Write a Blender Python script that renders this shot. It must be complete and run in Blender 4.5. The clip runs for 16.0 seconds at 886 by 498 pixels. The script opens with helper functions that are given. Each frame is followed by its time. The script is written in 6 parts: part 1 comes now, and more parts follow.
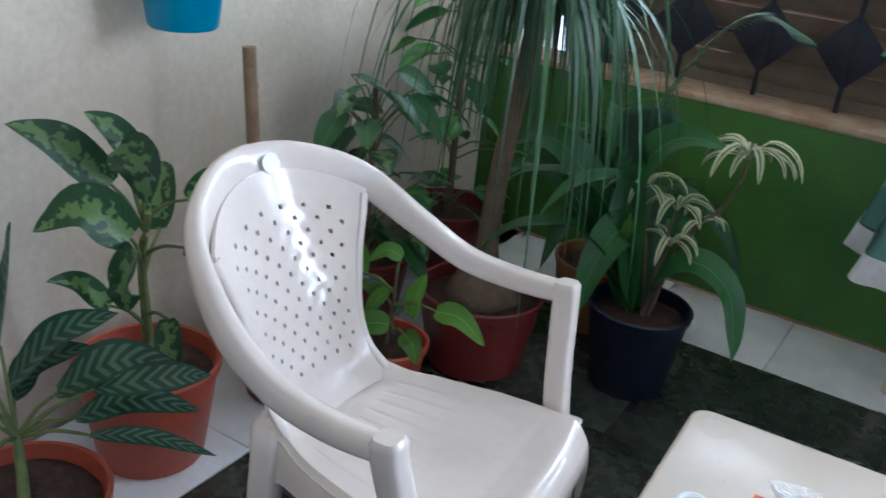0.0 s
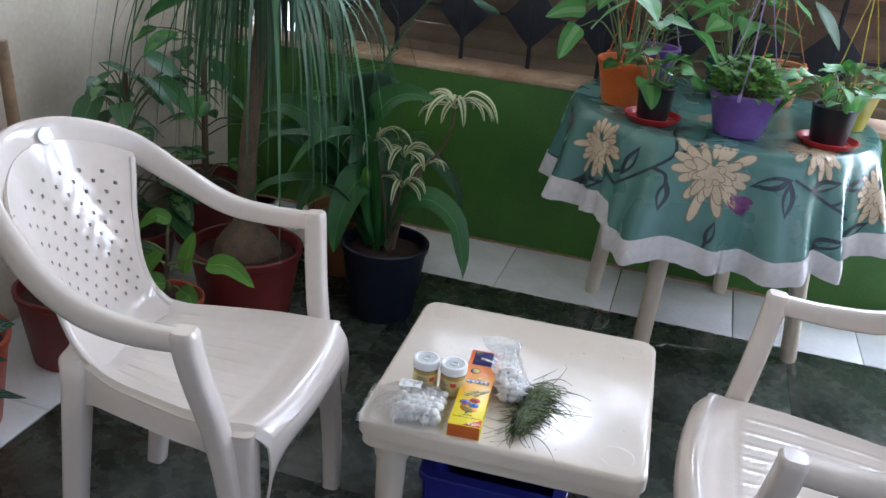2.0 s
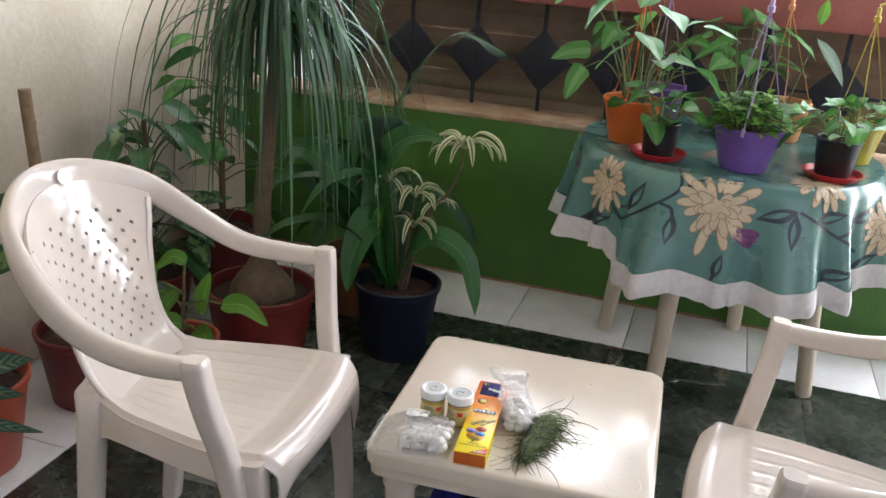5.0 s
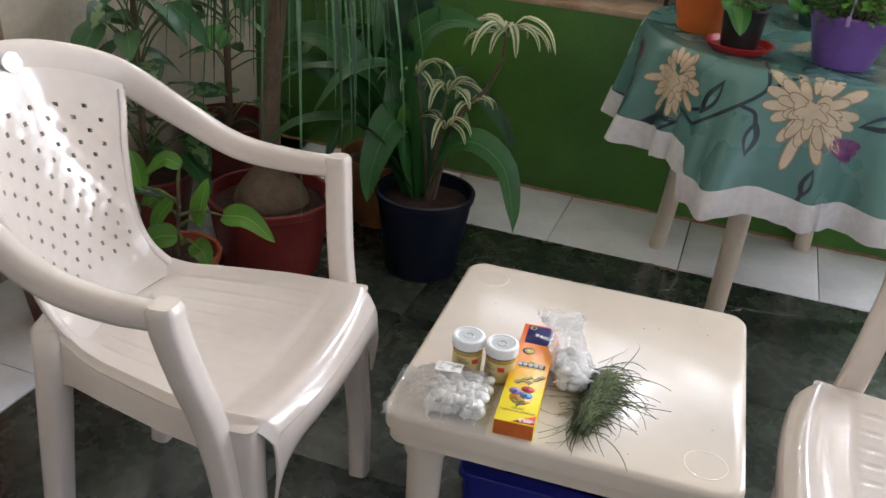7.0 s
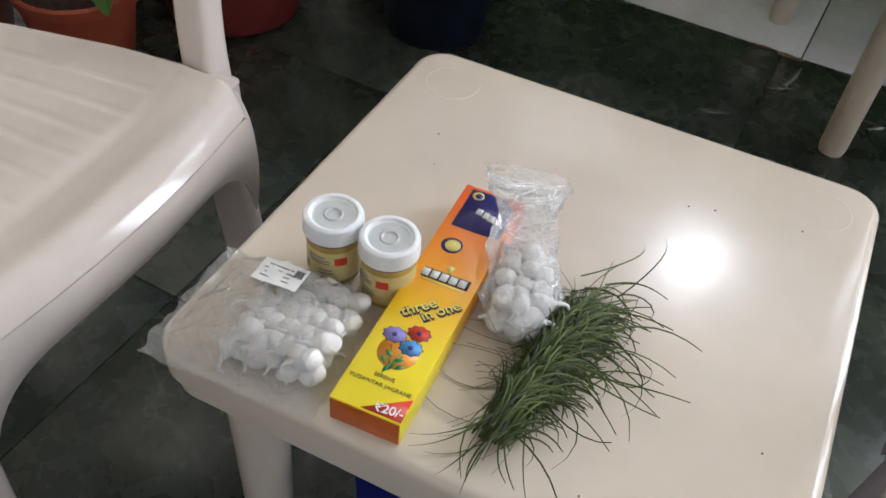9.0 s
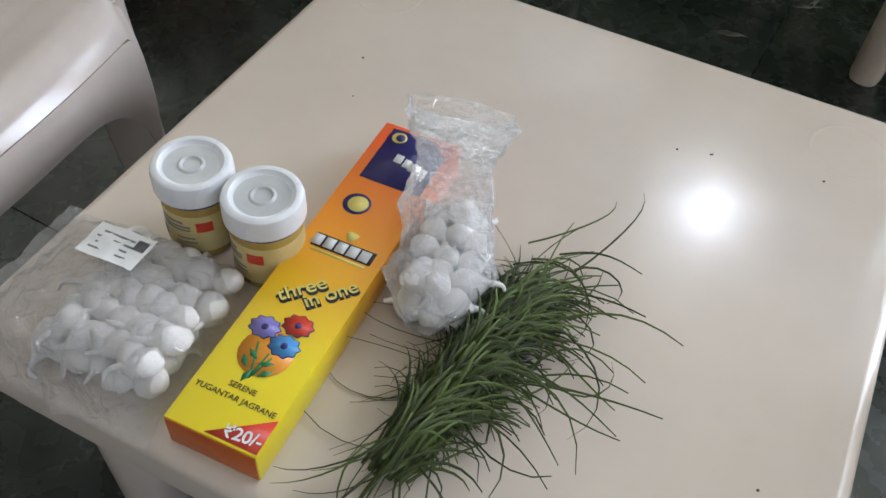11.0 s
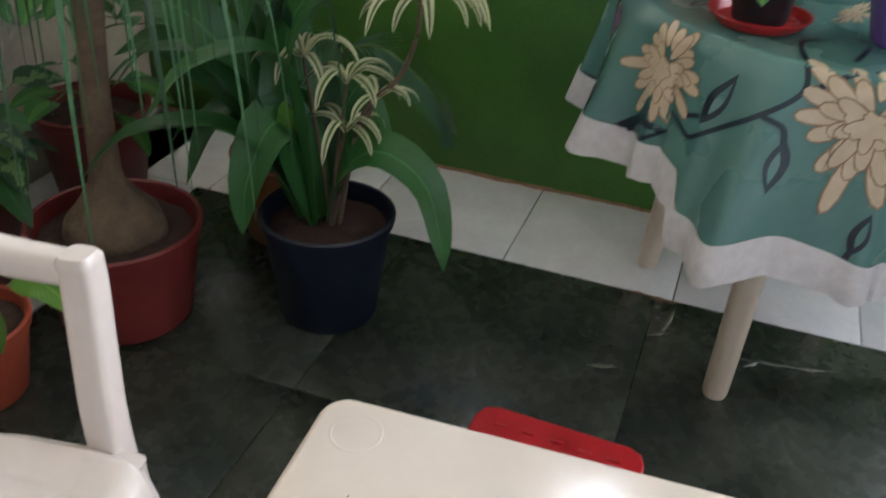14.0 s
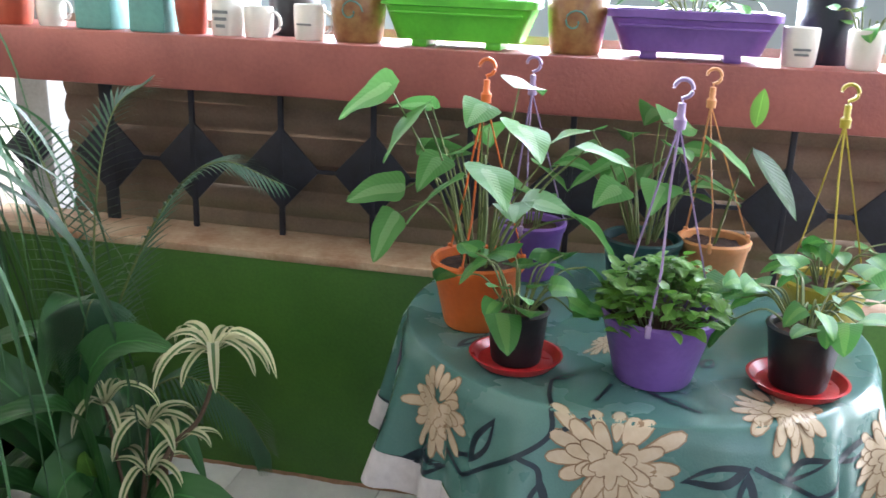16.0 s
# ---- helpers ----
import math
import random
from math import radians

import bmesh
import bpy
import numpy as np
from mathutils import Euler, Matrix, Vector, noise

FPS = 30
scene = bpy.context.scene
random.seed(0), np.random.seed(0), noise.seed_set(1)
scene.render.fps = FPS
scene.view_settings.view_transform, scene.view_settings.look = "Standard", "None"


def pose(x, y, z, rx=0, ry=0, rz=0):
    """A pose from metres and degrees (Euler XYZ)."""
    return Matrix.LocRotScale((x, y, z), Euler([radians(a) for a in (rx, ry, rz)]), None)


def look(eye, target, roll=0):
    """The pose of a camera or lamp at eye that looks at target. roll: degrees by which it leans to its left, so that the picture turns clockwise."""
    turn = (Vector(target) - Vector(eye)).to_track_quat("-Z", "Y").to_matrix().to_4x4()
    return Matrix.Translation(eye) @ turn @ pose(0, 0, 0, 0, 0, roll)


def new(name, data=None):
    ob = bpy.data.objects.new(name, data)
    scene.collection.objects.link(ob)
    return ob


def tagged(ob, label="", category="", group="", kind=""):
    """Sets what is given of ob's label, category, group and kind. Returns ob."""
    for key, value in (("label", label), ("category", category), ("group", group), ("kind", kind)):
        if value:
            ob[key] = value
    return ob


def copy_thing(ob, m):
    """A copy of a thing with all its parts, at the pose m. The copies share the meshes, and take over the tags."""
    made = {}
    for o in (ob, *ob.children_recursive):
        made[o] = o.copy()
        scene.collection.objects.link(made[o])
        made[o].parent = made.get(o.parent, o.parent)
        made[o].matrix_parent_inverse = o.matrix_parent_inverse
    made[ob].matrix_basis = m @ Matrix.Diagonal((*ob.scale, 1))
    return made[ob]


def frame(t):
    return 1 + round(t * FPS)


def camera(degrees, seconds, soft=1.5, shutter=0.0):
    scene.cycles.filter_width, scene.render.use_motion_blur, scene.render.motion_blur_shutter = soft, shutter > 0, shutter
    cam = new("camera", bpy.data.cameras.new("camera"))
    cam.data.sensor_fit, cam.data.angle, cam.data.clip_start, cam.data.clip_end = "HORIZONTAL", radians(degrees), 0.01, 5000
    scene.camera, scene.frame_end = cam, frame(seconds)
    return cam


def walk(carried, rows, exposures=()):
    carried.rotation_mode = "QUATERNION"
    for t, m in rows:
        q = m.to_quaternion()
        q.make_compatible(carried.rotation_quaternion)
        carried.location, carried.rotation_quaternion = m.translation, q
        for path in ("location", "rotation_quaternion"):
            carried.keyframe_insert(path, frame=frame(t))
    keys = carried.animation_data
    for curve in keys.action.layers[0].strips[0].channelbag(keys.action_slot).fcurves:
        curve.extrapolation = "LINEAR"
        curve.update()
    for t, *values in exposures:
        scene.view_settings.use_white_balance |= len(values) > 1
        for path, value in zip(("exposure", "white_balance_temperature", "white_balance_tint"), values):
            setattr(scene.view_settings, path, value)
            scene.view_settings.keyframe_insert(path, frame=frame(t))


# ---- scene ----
cam = camera(52.3, 16.0, 1.5, 0.2)
PATH = [
    (0, (0.518, 0.348, 1.315), (-0.419, 1.913, 0.495), 6.0),
    (0.5, (0.541, 0.311, 1.285), (-0.139, 1.993, 0.442), 6.0),
    (1, (0.562, 0.131, 1.299), (0.062, 1.866, 0.44), 6.0),
    (1.5, (0.615, 0.048, 1.337), (0.169, 1.808, 0.497), 6.1),
    (2, (0.705, 0.014, 1.362), (0.241, 1.789, 0.566), 5.6),
    (2.5, (0.759, -0.009, 1.362), (0.274, 1.774, 0.597), 5.0),
    (3, (0.753, -0.012, 1.352), (0.263, 1.773, 0.595), 4.9),
    (5.5, (0.749, -0.022, 1.344), (0.186, 1.769, 0.654), 3.3),
    (6, (0.738, -0.002, 1.326), (0.091, 1.741, 0.589), 2.8),
    (6.5, (0.71, 0.113, 1.292), (0.097, 1.83, 0.471), 3.7),
    (7, (0.63, 0.3, 1.246), (0.091, 1.996, 0.333), 4.8),
    (7.5, (0.635, 0.514, 1.209), (0.058, 2.133, 0.187), 5.2),
    (8, (0.668, 0.716, 1.149), (0.024, 2.236, 0.021), 4.7),
    (8.5, (0.656, 0.872, 1.085), (0.016, 2.285, -0.177), 4.6),
    (9, (0.634, 0.982, 1.009), (0.04, 2.27, -0.401), 5.9),
    (9.5, (0.647, 1.063, 0.961), (0.063, 2.259, -0.533), 5.6),
    (12, (0.622, 1.157, 0.885), (0.045, 2.333, -0.626), 3.9),
    (12.5, (0.597, 1.139, 0.922), (0.06, 2.358, -0.57), 5.9),
    (13, (0.576, 1.095, 0.998), (-0.014, 2.357, -0.437), 5.2),
    (13.5, (0.575, 1.063, 1.069), (-0.052, 2.465, -0.211), 3.5),
    (14, (0.595, 1.042, 1.178), (0.07, 2.647, 0.107), 3.6),
    (14.5, (0.665, 1.046, 1.261), (0.299, 2.806, 0.383), 3.6),
    (15, (0.744, 1.106, 1.316), (0.46, 2.94, 0.572), 2.3),
    (15.5, (0.783, 1.119, 1.36), (0.487, 2.989, 0.715), 1.8),
    (16, (0.782, 1.099, 1.383), (0.373, 2.966, 0.792), 2.1),
]
EXPOSURES = [(0.0, 0.42, 5100, 10), (1.5, 0.38, 5200, 12), (3.0, 0.42, 5650, 15), (5.5, 0.53, 6050, 15), (7.5, 0.42, 5920, 14), (9.0, 0.22, 5850, 13), (12.0, -0.02, 5600, 11), (13.0, 0.10, 5650, 11), (13.5, 0.10, 5650, 11), (14.0, 0.55, 5800, 13), (14.5, 1.25, 5800, 15), (15.5, 1.0, 5700, 15), (16.0, 0.88, 5700, 15)]
walk(cam, [(t, look(eye, target, roll)) for t, eye, target, roll in PATH], EXPOSURES)

# ---- light ----
world = bpy.data.worlds.new("world")
scene.world = world
world.use_nodes = True
wn = world.node_tree
sky = wn.nodes.new("ShaderNodeTexSky")
sky.sky_type, sky.sun_disc, sky.sun_elevation, sky.sun_rotation = "NISHITA", False, radians(50), radians(60)
wn.links.new(sky.outputs[0], wn.nodes["Background"].inputs[0])
wn.nodes["Background"].inputs[1].default_value = 0.1


def area_lamp(name, eye, target, w, h, power, colour):
    data = bpy.data.lights.new(name, "AREA")
    data.shape, data.size, data.size_y, data.energy, data.color = "RECTANGLE", w, h, power, colour
    ob = new(name, data)
    ob.matrix_world = look(eye, target)
    return ob


area_lamp("gate_daylight", (2.35, 3.60, 1.25), (0.5, 2.0, 0.2), 0.9, 2.2, 100, (0.96, 0.98, 1.0))
area_lamp("upper_daylight", (0.45, 3.90, 1.50), (0.2, 1.6, 0.3), 2.0, 0.42, 108, (0.95, 1.0, 0.98))
area_lamp("sky_gap_daylight", (0.20, 8.0, 5.5), (0.58, 1.6, 0.435), 0.52, 0.44, 60, (1.0, 1.0, 1.0))
area_lamp("side_daylight", (2.75, 0.4, 1.5), (0.3, 1.7, 0.5), 1.6, 1.5, 10, (0.97, 0.98, 1.0))
area_lamp("rear_daylight", (0.6, -1.75, 1.8), (0.2, 1.8, 0.6), 1.6, 1.2, 4, (1.0, 0.97, 0.93))


# ---- materials ----
def mat(name, base, rough=0.5, dark=None, scale=12.0, amount=0.5, fine=90.0, bump=0.15, metal=0.0, spec=0.5,
        coat=0.0, sss=0.0, rand=0.0, rvar=0.1):
    m = bpy.data.materials.new(name)
    m.use_nodes = True
    nt = m.node_tree
    N, L = nt.nodes, nt.links
    b = N["Principled BSDF"]
    tc = N.new("ShaderNodeTexCoord")
    n1, n2 = N.new("ShaderNodeTexNoise"), N.new("ShaderNodeTexNoise")
    n1.inputs["Scale"].default_value, n1.inputs["Detail"].default_value = scale, 4
    n2.inputs["Scale"].default_value, n2.inputs["Detail"].default_value = fine, 3
    L.new(tc.outputs["Object"], n1.inputs["Vector"])
    L.new(tc.outputs["Object"], n2.inputs["Vector"])
    add = N.new("ShaderNodeMath")
    add.operation = "MULTIPLY_ADD"
    L.new(n2.outputs["Fac"], add.inputs[0])
    add.inputs[1].default_value = 0.35
    L.new(n1.outputs["Fac"], add.inputs[2])
    ramp = N.new("ShaderNodeValToRGB")
    dark = dark or tuple(c * 0.75 for c in base)
    ramp.color_ramp.elements[0].position, ramp.color_ramp.elements[1].position = 0.67 - 0.3 * amount - 0.02, 0.67 + 0.3 * amount
    ramp.color_ramp.elements[0].color, ramp.color_ramp.elements[1].color = (*dark, 1), (*base, 1)
    L.new(add.outputs[0], ramp.inputs[0])
    out = ramp.outputs[0]
    if rand:
        info, hsv = N.new("ShaderNodeObjectInfo"), N.new("ShaderNodeHueSaturation")
        mr = N.new("ShaderNodeMapRange")
        mr.inputs["To Min"].default_value, mr.inputs["To Max"].default_value = 1 - rand, 1 + rand
        L.new(info.outputs["Random"], mr.inputs["Value"])
        L.new(mr.outputs[0], hsv.inputs["Value"])
        L.new(out, hsv.inputs["Color"])
        out = hsv.outputs[0]
    L.new(out, b.inputs["Base Color"])
    rr = N.new("ShaderNodeMapRange")
    rr.inputs["To Min"].default_value, rr.inputs["To Max"].default_value = max(0.02, rough - rvar), min(1, rough + rvar)
    L.new(n1.outputs["Fac"], rr.inputs["Value"])
    L.new(rr.outputs[0], b.inputs["Roughness"])
    b.inputs["Metallic"].default_value = metal
    b.inputs["Specular IOR Level"].default_value = spec
    b.inputs["Coat Weight"].default_value = coat
    if sss:
        b.inputs["Subsurface Weight"].default_value = sss
        b.inputs["Subsurface Radius"].default_value = (0.01, 0.008, 0.006)
    if bump:
        bp = N.new("ShaderNodeBump")
        bp.inputs["Strength"].default_value, bp.inputs["Distance"].default_value = bump, 0.004
        L.new(n2.outputs["Fac"], bp.inputs["Height"])
        L.new(bp.outputs[0], b.inputs["Normal"])
    return m


def leaf_mat(name, green, dark, pale=None, mode="plain", rough=0.38, trans=0.25, island=False):
    """Leaf skin: UV x runs across the blade (0.5 is the midrib), UV y along it."""
    m = bpy.data.materials.new(name)
    m.use_nodes = True
    nt = m.node_tree
    N, L = nt.nodes, nt.links
    b = N["Principled BSDF"]
    uv, sep = N.new("ShaderNodeUVMap"), N.new("ShaderNodeSeparateXYZ")
    L.new(uv.outputs[0], sep.inputs[0])

    def math_node(op, a, bb=None):
        n = N.new("ShaderNodeMath")
        n.operation = op
        for i, v in enumerate((a, bb)):
            if v is None:
                continue
            if isinstance(v, (int, float)):
                n.inputs[i].default_value = v
            else:
                L.new(v, n.inputs[i])
        return n.outputs[0]

    off = math_node("ABSOLUTE", math_node("SUBTRACT", sep.outputs[0], 0.5))
    tc, no = N.new("ShaderNodeTexCoord"), N.new("ShaderNodeTexNoise")
    no.inputs["Scale"].default_value, no.inputs["Detail"].default_value = (55 if mode == "mottle" else 14), 4
    L.new(tc.outputs["Object"], no.inputs["Vector"])
    mix = N.new("ShaderNodeMixRGB")
    mix.inputs[1].default_value, mix.inputs[2].default_value = (*dark, 1), (*green, 1)
    L.new(no.outputs["Fac"], mix.inputs[0])
    col = mix.outputs[0]
    rib = math_node("LESS_THAN", off, 0.022)
    if mode == "mottle":
        f = math_node("SUBTRACT", math_node("ADD", no.outputs["Fac"], 0.13), math_node("MULTIPLY", off, 0.62))
        f = math_node("MULTIPLY", math_node("GREATER_THAN", f, 0.52), 0.8)
    elif mode == "bands":
        wave = math_node("SINE", math_node("MULTIPLY", math_node("SUBTRACT", sep.outputs[1], math_node("MULTIPLY", off, 0.35)), 58.0))
        f = math_node("MULTIPLY", math_node("GREATER_THAN", math_node("ADD", wave, math_node("MULTIPLY", no.outputs["Fac"], 1.2)), 0.85),
                      math_node("LESS_THAN", off, 0.38))
        f = math_node("MULTIPLY", f, 0.5)
    elif mode == "edges":
        f = math_node("GREATER_THAN", off, 0.15)
    elif mode == "centre":
        f = math_node("MULTIPLY", math_node("LESS_THAN", math_node("ADD", off, math_node("MULTIPLY", no.outputs["Fac"], 0.25)), 0.28), 0.6)
    else:
        f = math_node("MULTIPLY", rib, 0.5)
    mix2 = N.new("ShaderNodeMixRGB")
    L.new(f, mix2.inputs[0])
    L.new(col, mix2.inputs[1])
    mix2.inputs[2].default_value = (*(pale or tuple(min(1, c * 1.9) for c in green)), 1)
    info, hsv, mr = N.new("ShaderNodeObjectInfo"), N.new("ShaderNodeHueSaturation"), N.new("ShaderNodeMapRange")
    mr.inputs["To Min"].default_value, mr.inputs["To Max"].default_value = 0.75, 1.25
    if island:
        mr.inputs["To Min"].default_value, mr.inputs["To Max"].default_value = 0.35, 1.75
        L.new(N.new("ShaderNodeNewGeometry").outputs["Random Per Island"], mr.inputs["Value"])
    else:
        L.new(info.outputs["Random"], mr.inputs["Value"])
    L.new(mr.outputs[0], hsv.inputs["Value"])
    L.new(mix2.outputs[0], hsv.inputs["Color"])
    L.new(hsv.outputs[0], b.inputs["Base Color"])
    b.inputs["Roughness"].default_value = rough
    side = math_node("SINE", math_node("MULTIPLY", math_node("SUBTRACT", sep.outputs[1], math_node("MULTIPLY", off, 0.5)), 80.0))
    hgt = math_node("SUBTRACT", math_node("MULTIPLY", side, 0.25), math_node("MULTIPLY", rib, 1.0))
    bp = N.new("ShaderNodeBump")
    bp.inputs["Strength"].default_value, bp.inputs["Distance"].default_value = 0.35, 0.002
    L.new(hgt, bp.inputs["Height"])
    L.new(bp.outputs[0], b.inputs["Normal"])
    if trans:
        t = N.new("ShaderNodeBsdfTranslucent")
        L.new(hsv.outputs[0], t.inputs[0])
        ms = N.new("ShaderNodeMixShader")
        ms.inputs[0].default_value = trans
        L.new(b.outputs[0], ms.inputs[1])
        L.new(t.outputs[0], ms.inputs[2])
        L.new(ms.outputs[0], N["Material Output"].inputs["Surface"])
    return m


M_CREAM = mat("cream_wall", (0.76, 0.67, 0.55), 0.75, (0.60, 0.51, 0.39), 2.2, 0.5, 60, 0.25)
M_GREEN = mat("green_wall", (0.066, 0.18, 0.02), 0.5, (0.036, 0.11, 0.014), 3.5, 0.6, 120, 0.25)
M_SILL = mat("beige_sill", (0.55, 0.43, 0.30), 0.8, (0.36, 0.22, 0.13), 9, 0.6, 80, 0.4)
M_BEAM = mat("red_oxide", (0.36, 0.115, 0.095), 0.55, (0.25, 0.075, 0.065), 6, 0.6, 90, 0.25)
M_CEIL = mat("ceiling_paint", (0.7, 0.66, 0.58), 0.85)
M_TILE = mat("white_tile", (0.84, 0.85, 0.86), 0.16, (0.70, 0.71, 0.72), 7, 0.6, 50, 0.03, rand=0.05)
M_GROUT = mat("tile_joint", (0.10, 0.09, 0.075), 0.9, (0.06, 0.05, 0.04), 20)
M_IRON = mat("navy_iron", (0.018, 0.02, 0.035), 0.5, (0.01, 0.011, 0.018), 20, 0.5, 90, 0.2)
M_SHEET = mat("brown_sheet", (0.27, 0.20, 0.14), 0.8, (0.17, 0.12, 0.085), 5, 0.6, 140, 0.3)
M_PLASTIC = mat("cream_plastic", (0.68, 0.60, 0.50), 0.20, (0.59, 0.51, 0.42), 5, 0.9, 22, 0.10, rvar=0.09)
M_CHAIR = mat("chair_plastic", (0.68, 0.605, 0.545), 0.15, (0.58, 0.51, 0.45), 4, 0.9, 50, 0.04, rvar=0.06)
M_LEG = mat("table_leg_plastic", (0.62, 0.54, 0.43), 0.35, (0.5, 0.42, 0.32), 6, 0.8)
M_WHITE = mat("white_plastic", (0.8, 0.8, 0.78), 0.4, (0.72, 0.72, 0.7), 8)
M_SOIL = mat("dark_soil", (0.085, 0.04, 0.028), 0.95, (0.02, 0.012, 0.008), 40, 0.8, 150, 1.0)
M_STEM = mat("green_stem", (0.16, 0.20, 0.06), 0.6, (0.09, 0.12, 0.04), 30)
M_BARK = mat("brown_bark", (0.17, 0.115, 0.07), 0.9, (0.08, 0.055, 0.035), 25, 0.8, 120, 0.8)
M_TERRA = mat("terracotta_plastic", (0.42, 0.085, 0.04), 0.45, (0.30, 0.055, 0.028), 6, 0.8, 60, 0.1)
M_MAROON = mat("maroon_plastic", (0.20, 0.028, 0.025), 0.42, (0.12, 0.018, 0.016), 7, 0.8, 60, 0.1)
M_BLUEPOT = mat("dark_blue_plastic", (0.006, 0.010, 0.026), 0.4, (0.004, 0.006, 0.014), 8)
M_BLACK = mat("black_plastic", (0.014, 0.014, 0.016), 0.42, (0.009, 0.009, 0.01), 10)
M_RED = mat("red_plastic", (0.48, 0.02, 0.025), 0.3, (0.36, 0.014, 0.018), 10)
M_ORANGE = mat("orange_plastic", (0.72, 0.17, 0.03), 0.4, (0.58, 0.12, 0.02), 8)
M_PEACH = mat("peach_plastic", (0.70, 0.33, 0.14), 0.4, (0.55, 0.24, 0.09), 8)
M_PURPLE = mat("purple_plastic", (0.205, 0.105, 0.40), 0.36, (0.15, 0.07, 0.30), 8)
M_LILAC = mat("lilac_plastic", (0.36, 0.26, 0.46), 0.4, (0.28, 0.2, 0.38), 8)
M_LIME = mat("lime_plastic", (0.13, 0.55, 0.035), 0.38, (0.09, 0.42, 0.025), 8)
M_YELLOW = mat("yellow_plastic", (0.5, 0.42, 0.045), 0.4, (0.38, 0.3, 0.03), 8)
M_TEALPOT = mat("teal_plastic", (0.02, 0.07, 0.075), 0.4, (0.012, 0.045, 0.05), 8)
M_TEALBOX = mat("teal_ceramic", (0.14, 0.36, 0.32), 0.45, (0.1, 0.27, 0.24), 8)
M_AQUA = mat("aqua_blue_plastic", (0.015, 0.28, 0.46), 0.35, (0.01, 0.2, 0.36), 8)
M_BLUE = mat("royal_blue_plastic", (0.012, 0.016, 0.22), 0.4, (0.008, 0.01, 0.15), 8)
M_CERAM = mat("white_ceramic", (0.78, 0.76, 0.7), 0.2, (0.7, 0.68, 0.62), 8)
M_DECO = mat("brown_glazed_pot", (0.40, 0.24, 0.09), 0.35, (0.20, 0.07, 0.03), 28, 0.9, 90, 0.3)
M_GREY = mat("grey_print", (0.2, 0.22, 0.22), 0.5)
M_INK = mat("black_ink", (0.02, 0.02, 0.02), 0.5)
M_CLOTH = mat("teal_vinyl_cloth", (0.105, 0.225, 0.200), 0.27, (0.070, 0.165, 0.150), 7, 0.9, 300, 0.12, rvar=0.06)
M_CLOTHV = mat("cream_print", (0.57, 0.48, 0.35), 0.35, (0.48, 0.38, 0.25), 40, 0.9)
M_CLOTHL = mat("dark_leaf_print", (0.012, 0.03, 0.045), 0.35, (0.01, 0.02, 0.03), 20)
M_CLOTHP = mat("plum_print", (0.22, 0.06, 0.17), 0.35, (0.06, 0.025, 0.1), 60)
M_LACE = mat("white_lace", (0.74, 0.72, 0.72), 0.8, (0.6, 0.58, 0.58), 60, 0.8, 500, 0.8)
M_COTTON = mat("white_cotton", (0.84, 0.82, 0.79), 0.95, (0.76, 0.73, 0.69), 60, 0.8, 400, 0.2)
M_OLDPOT = mat("old_orange_plastic", (0.30, 0.13, 0.04), 0.6, (0.18, 0.07, 0.025), 9, 0.9)
M_WOOD = mat("bamboo_stick", (0.30, 0.20, 0.11), 0.6, (0.18, 0.11, 0.06), 30, 0.8)
M_GRASS = leaf_mat("cut_grass", (0.10, 0.135, 0.024), (0.03, 0.046, 0.009), rough=0.6, trans=0.15, island=True)
M_LEAF = leaf_mat("glossy_leaf", (0.05, 0.16, 0.04), (0.022, 0.085, 0.02))
M_LEAFL = leaf_mat("bright_leaf", (0.19, 0.40, 0.06), (0.11, 0.27, 0.04), trans=0.4)
M_SYNG = leaf_mat("arrowhead_leaf", (0.13, 0.33, 0.08), (0.07, 0.22, 0.05), (0.25, 0.43, 0.18), "centre", 0.5, trans=0.35)
M_POTHOS = leaf_mat("pothos_leaf", (0.08, 0.27, 0.05), (0.04, 0.16, 0.03), (0.16, 0.36, 0.075), "centre", 0.36, 0.3)
M_DIEFF = leaf_mat("dumb_cane_leaf", (0.028, 0.10, 0.03), (0.014, 0.05, 0.018), (0.16, 0.27, 0.085), "mottle")
M_AGLAO = leaf_mat("aglaonema_leaf", (0.025, 0.09, 0.045), (0.014, 0.05, 0.028), (0.19, 0.29, 0.19), "bands")
M_SPIDER = leaf_mat("striped_leaf", (0.10, 0.20, 0.05), (0.06, 0.13, 0.03), (0.60, 0.60, 0.36), "edges", 0.5, 0.3)
M_PONY = leaf_mat("ponytail_leaf", (0.05, 0.125, 0.045), (0.02, 0.06, 0.025), rough=0.42, island=True)
M_FROND = leaf_mat("cycad_leaf", (0.03, 0.10, 0.04), (0.016, 0.055, 0.024), rough=0.35)


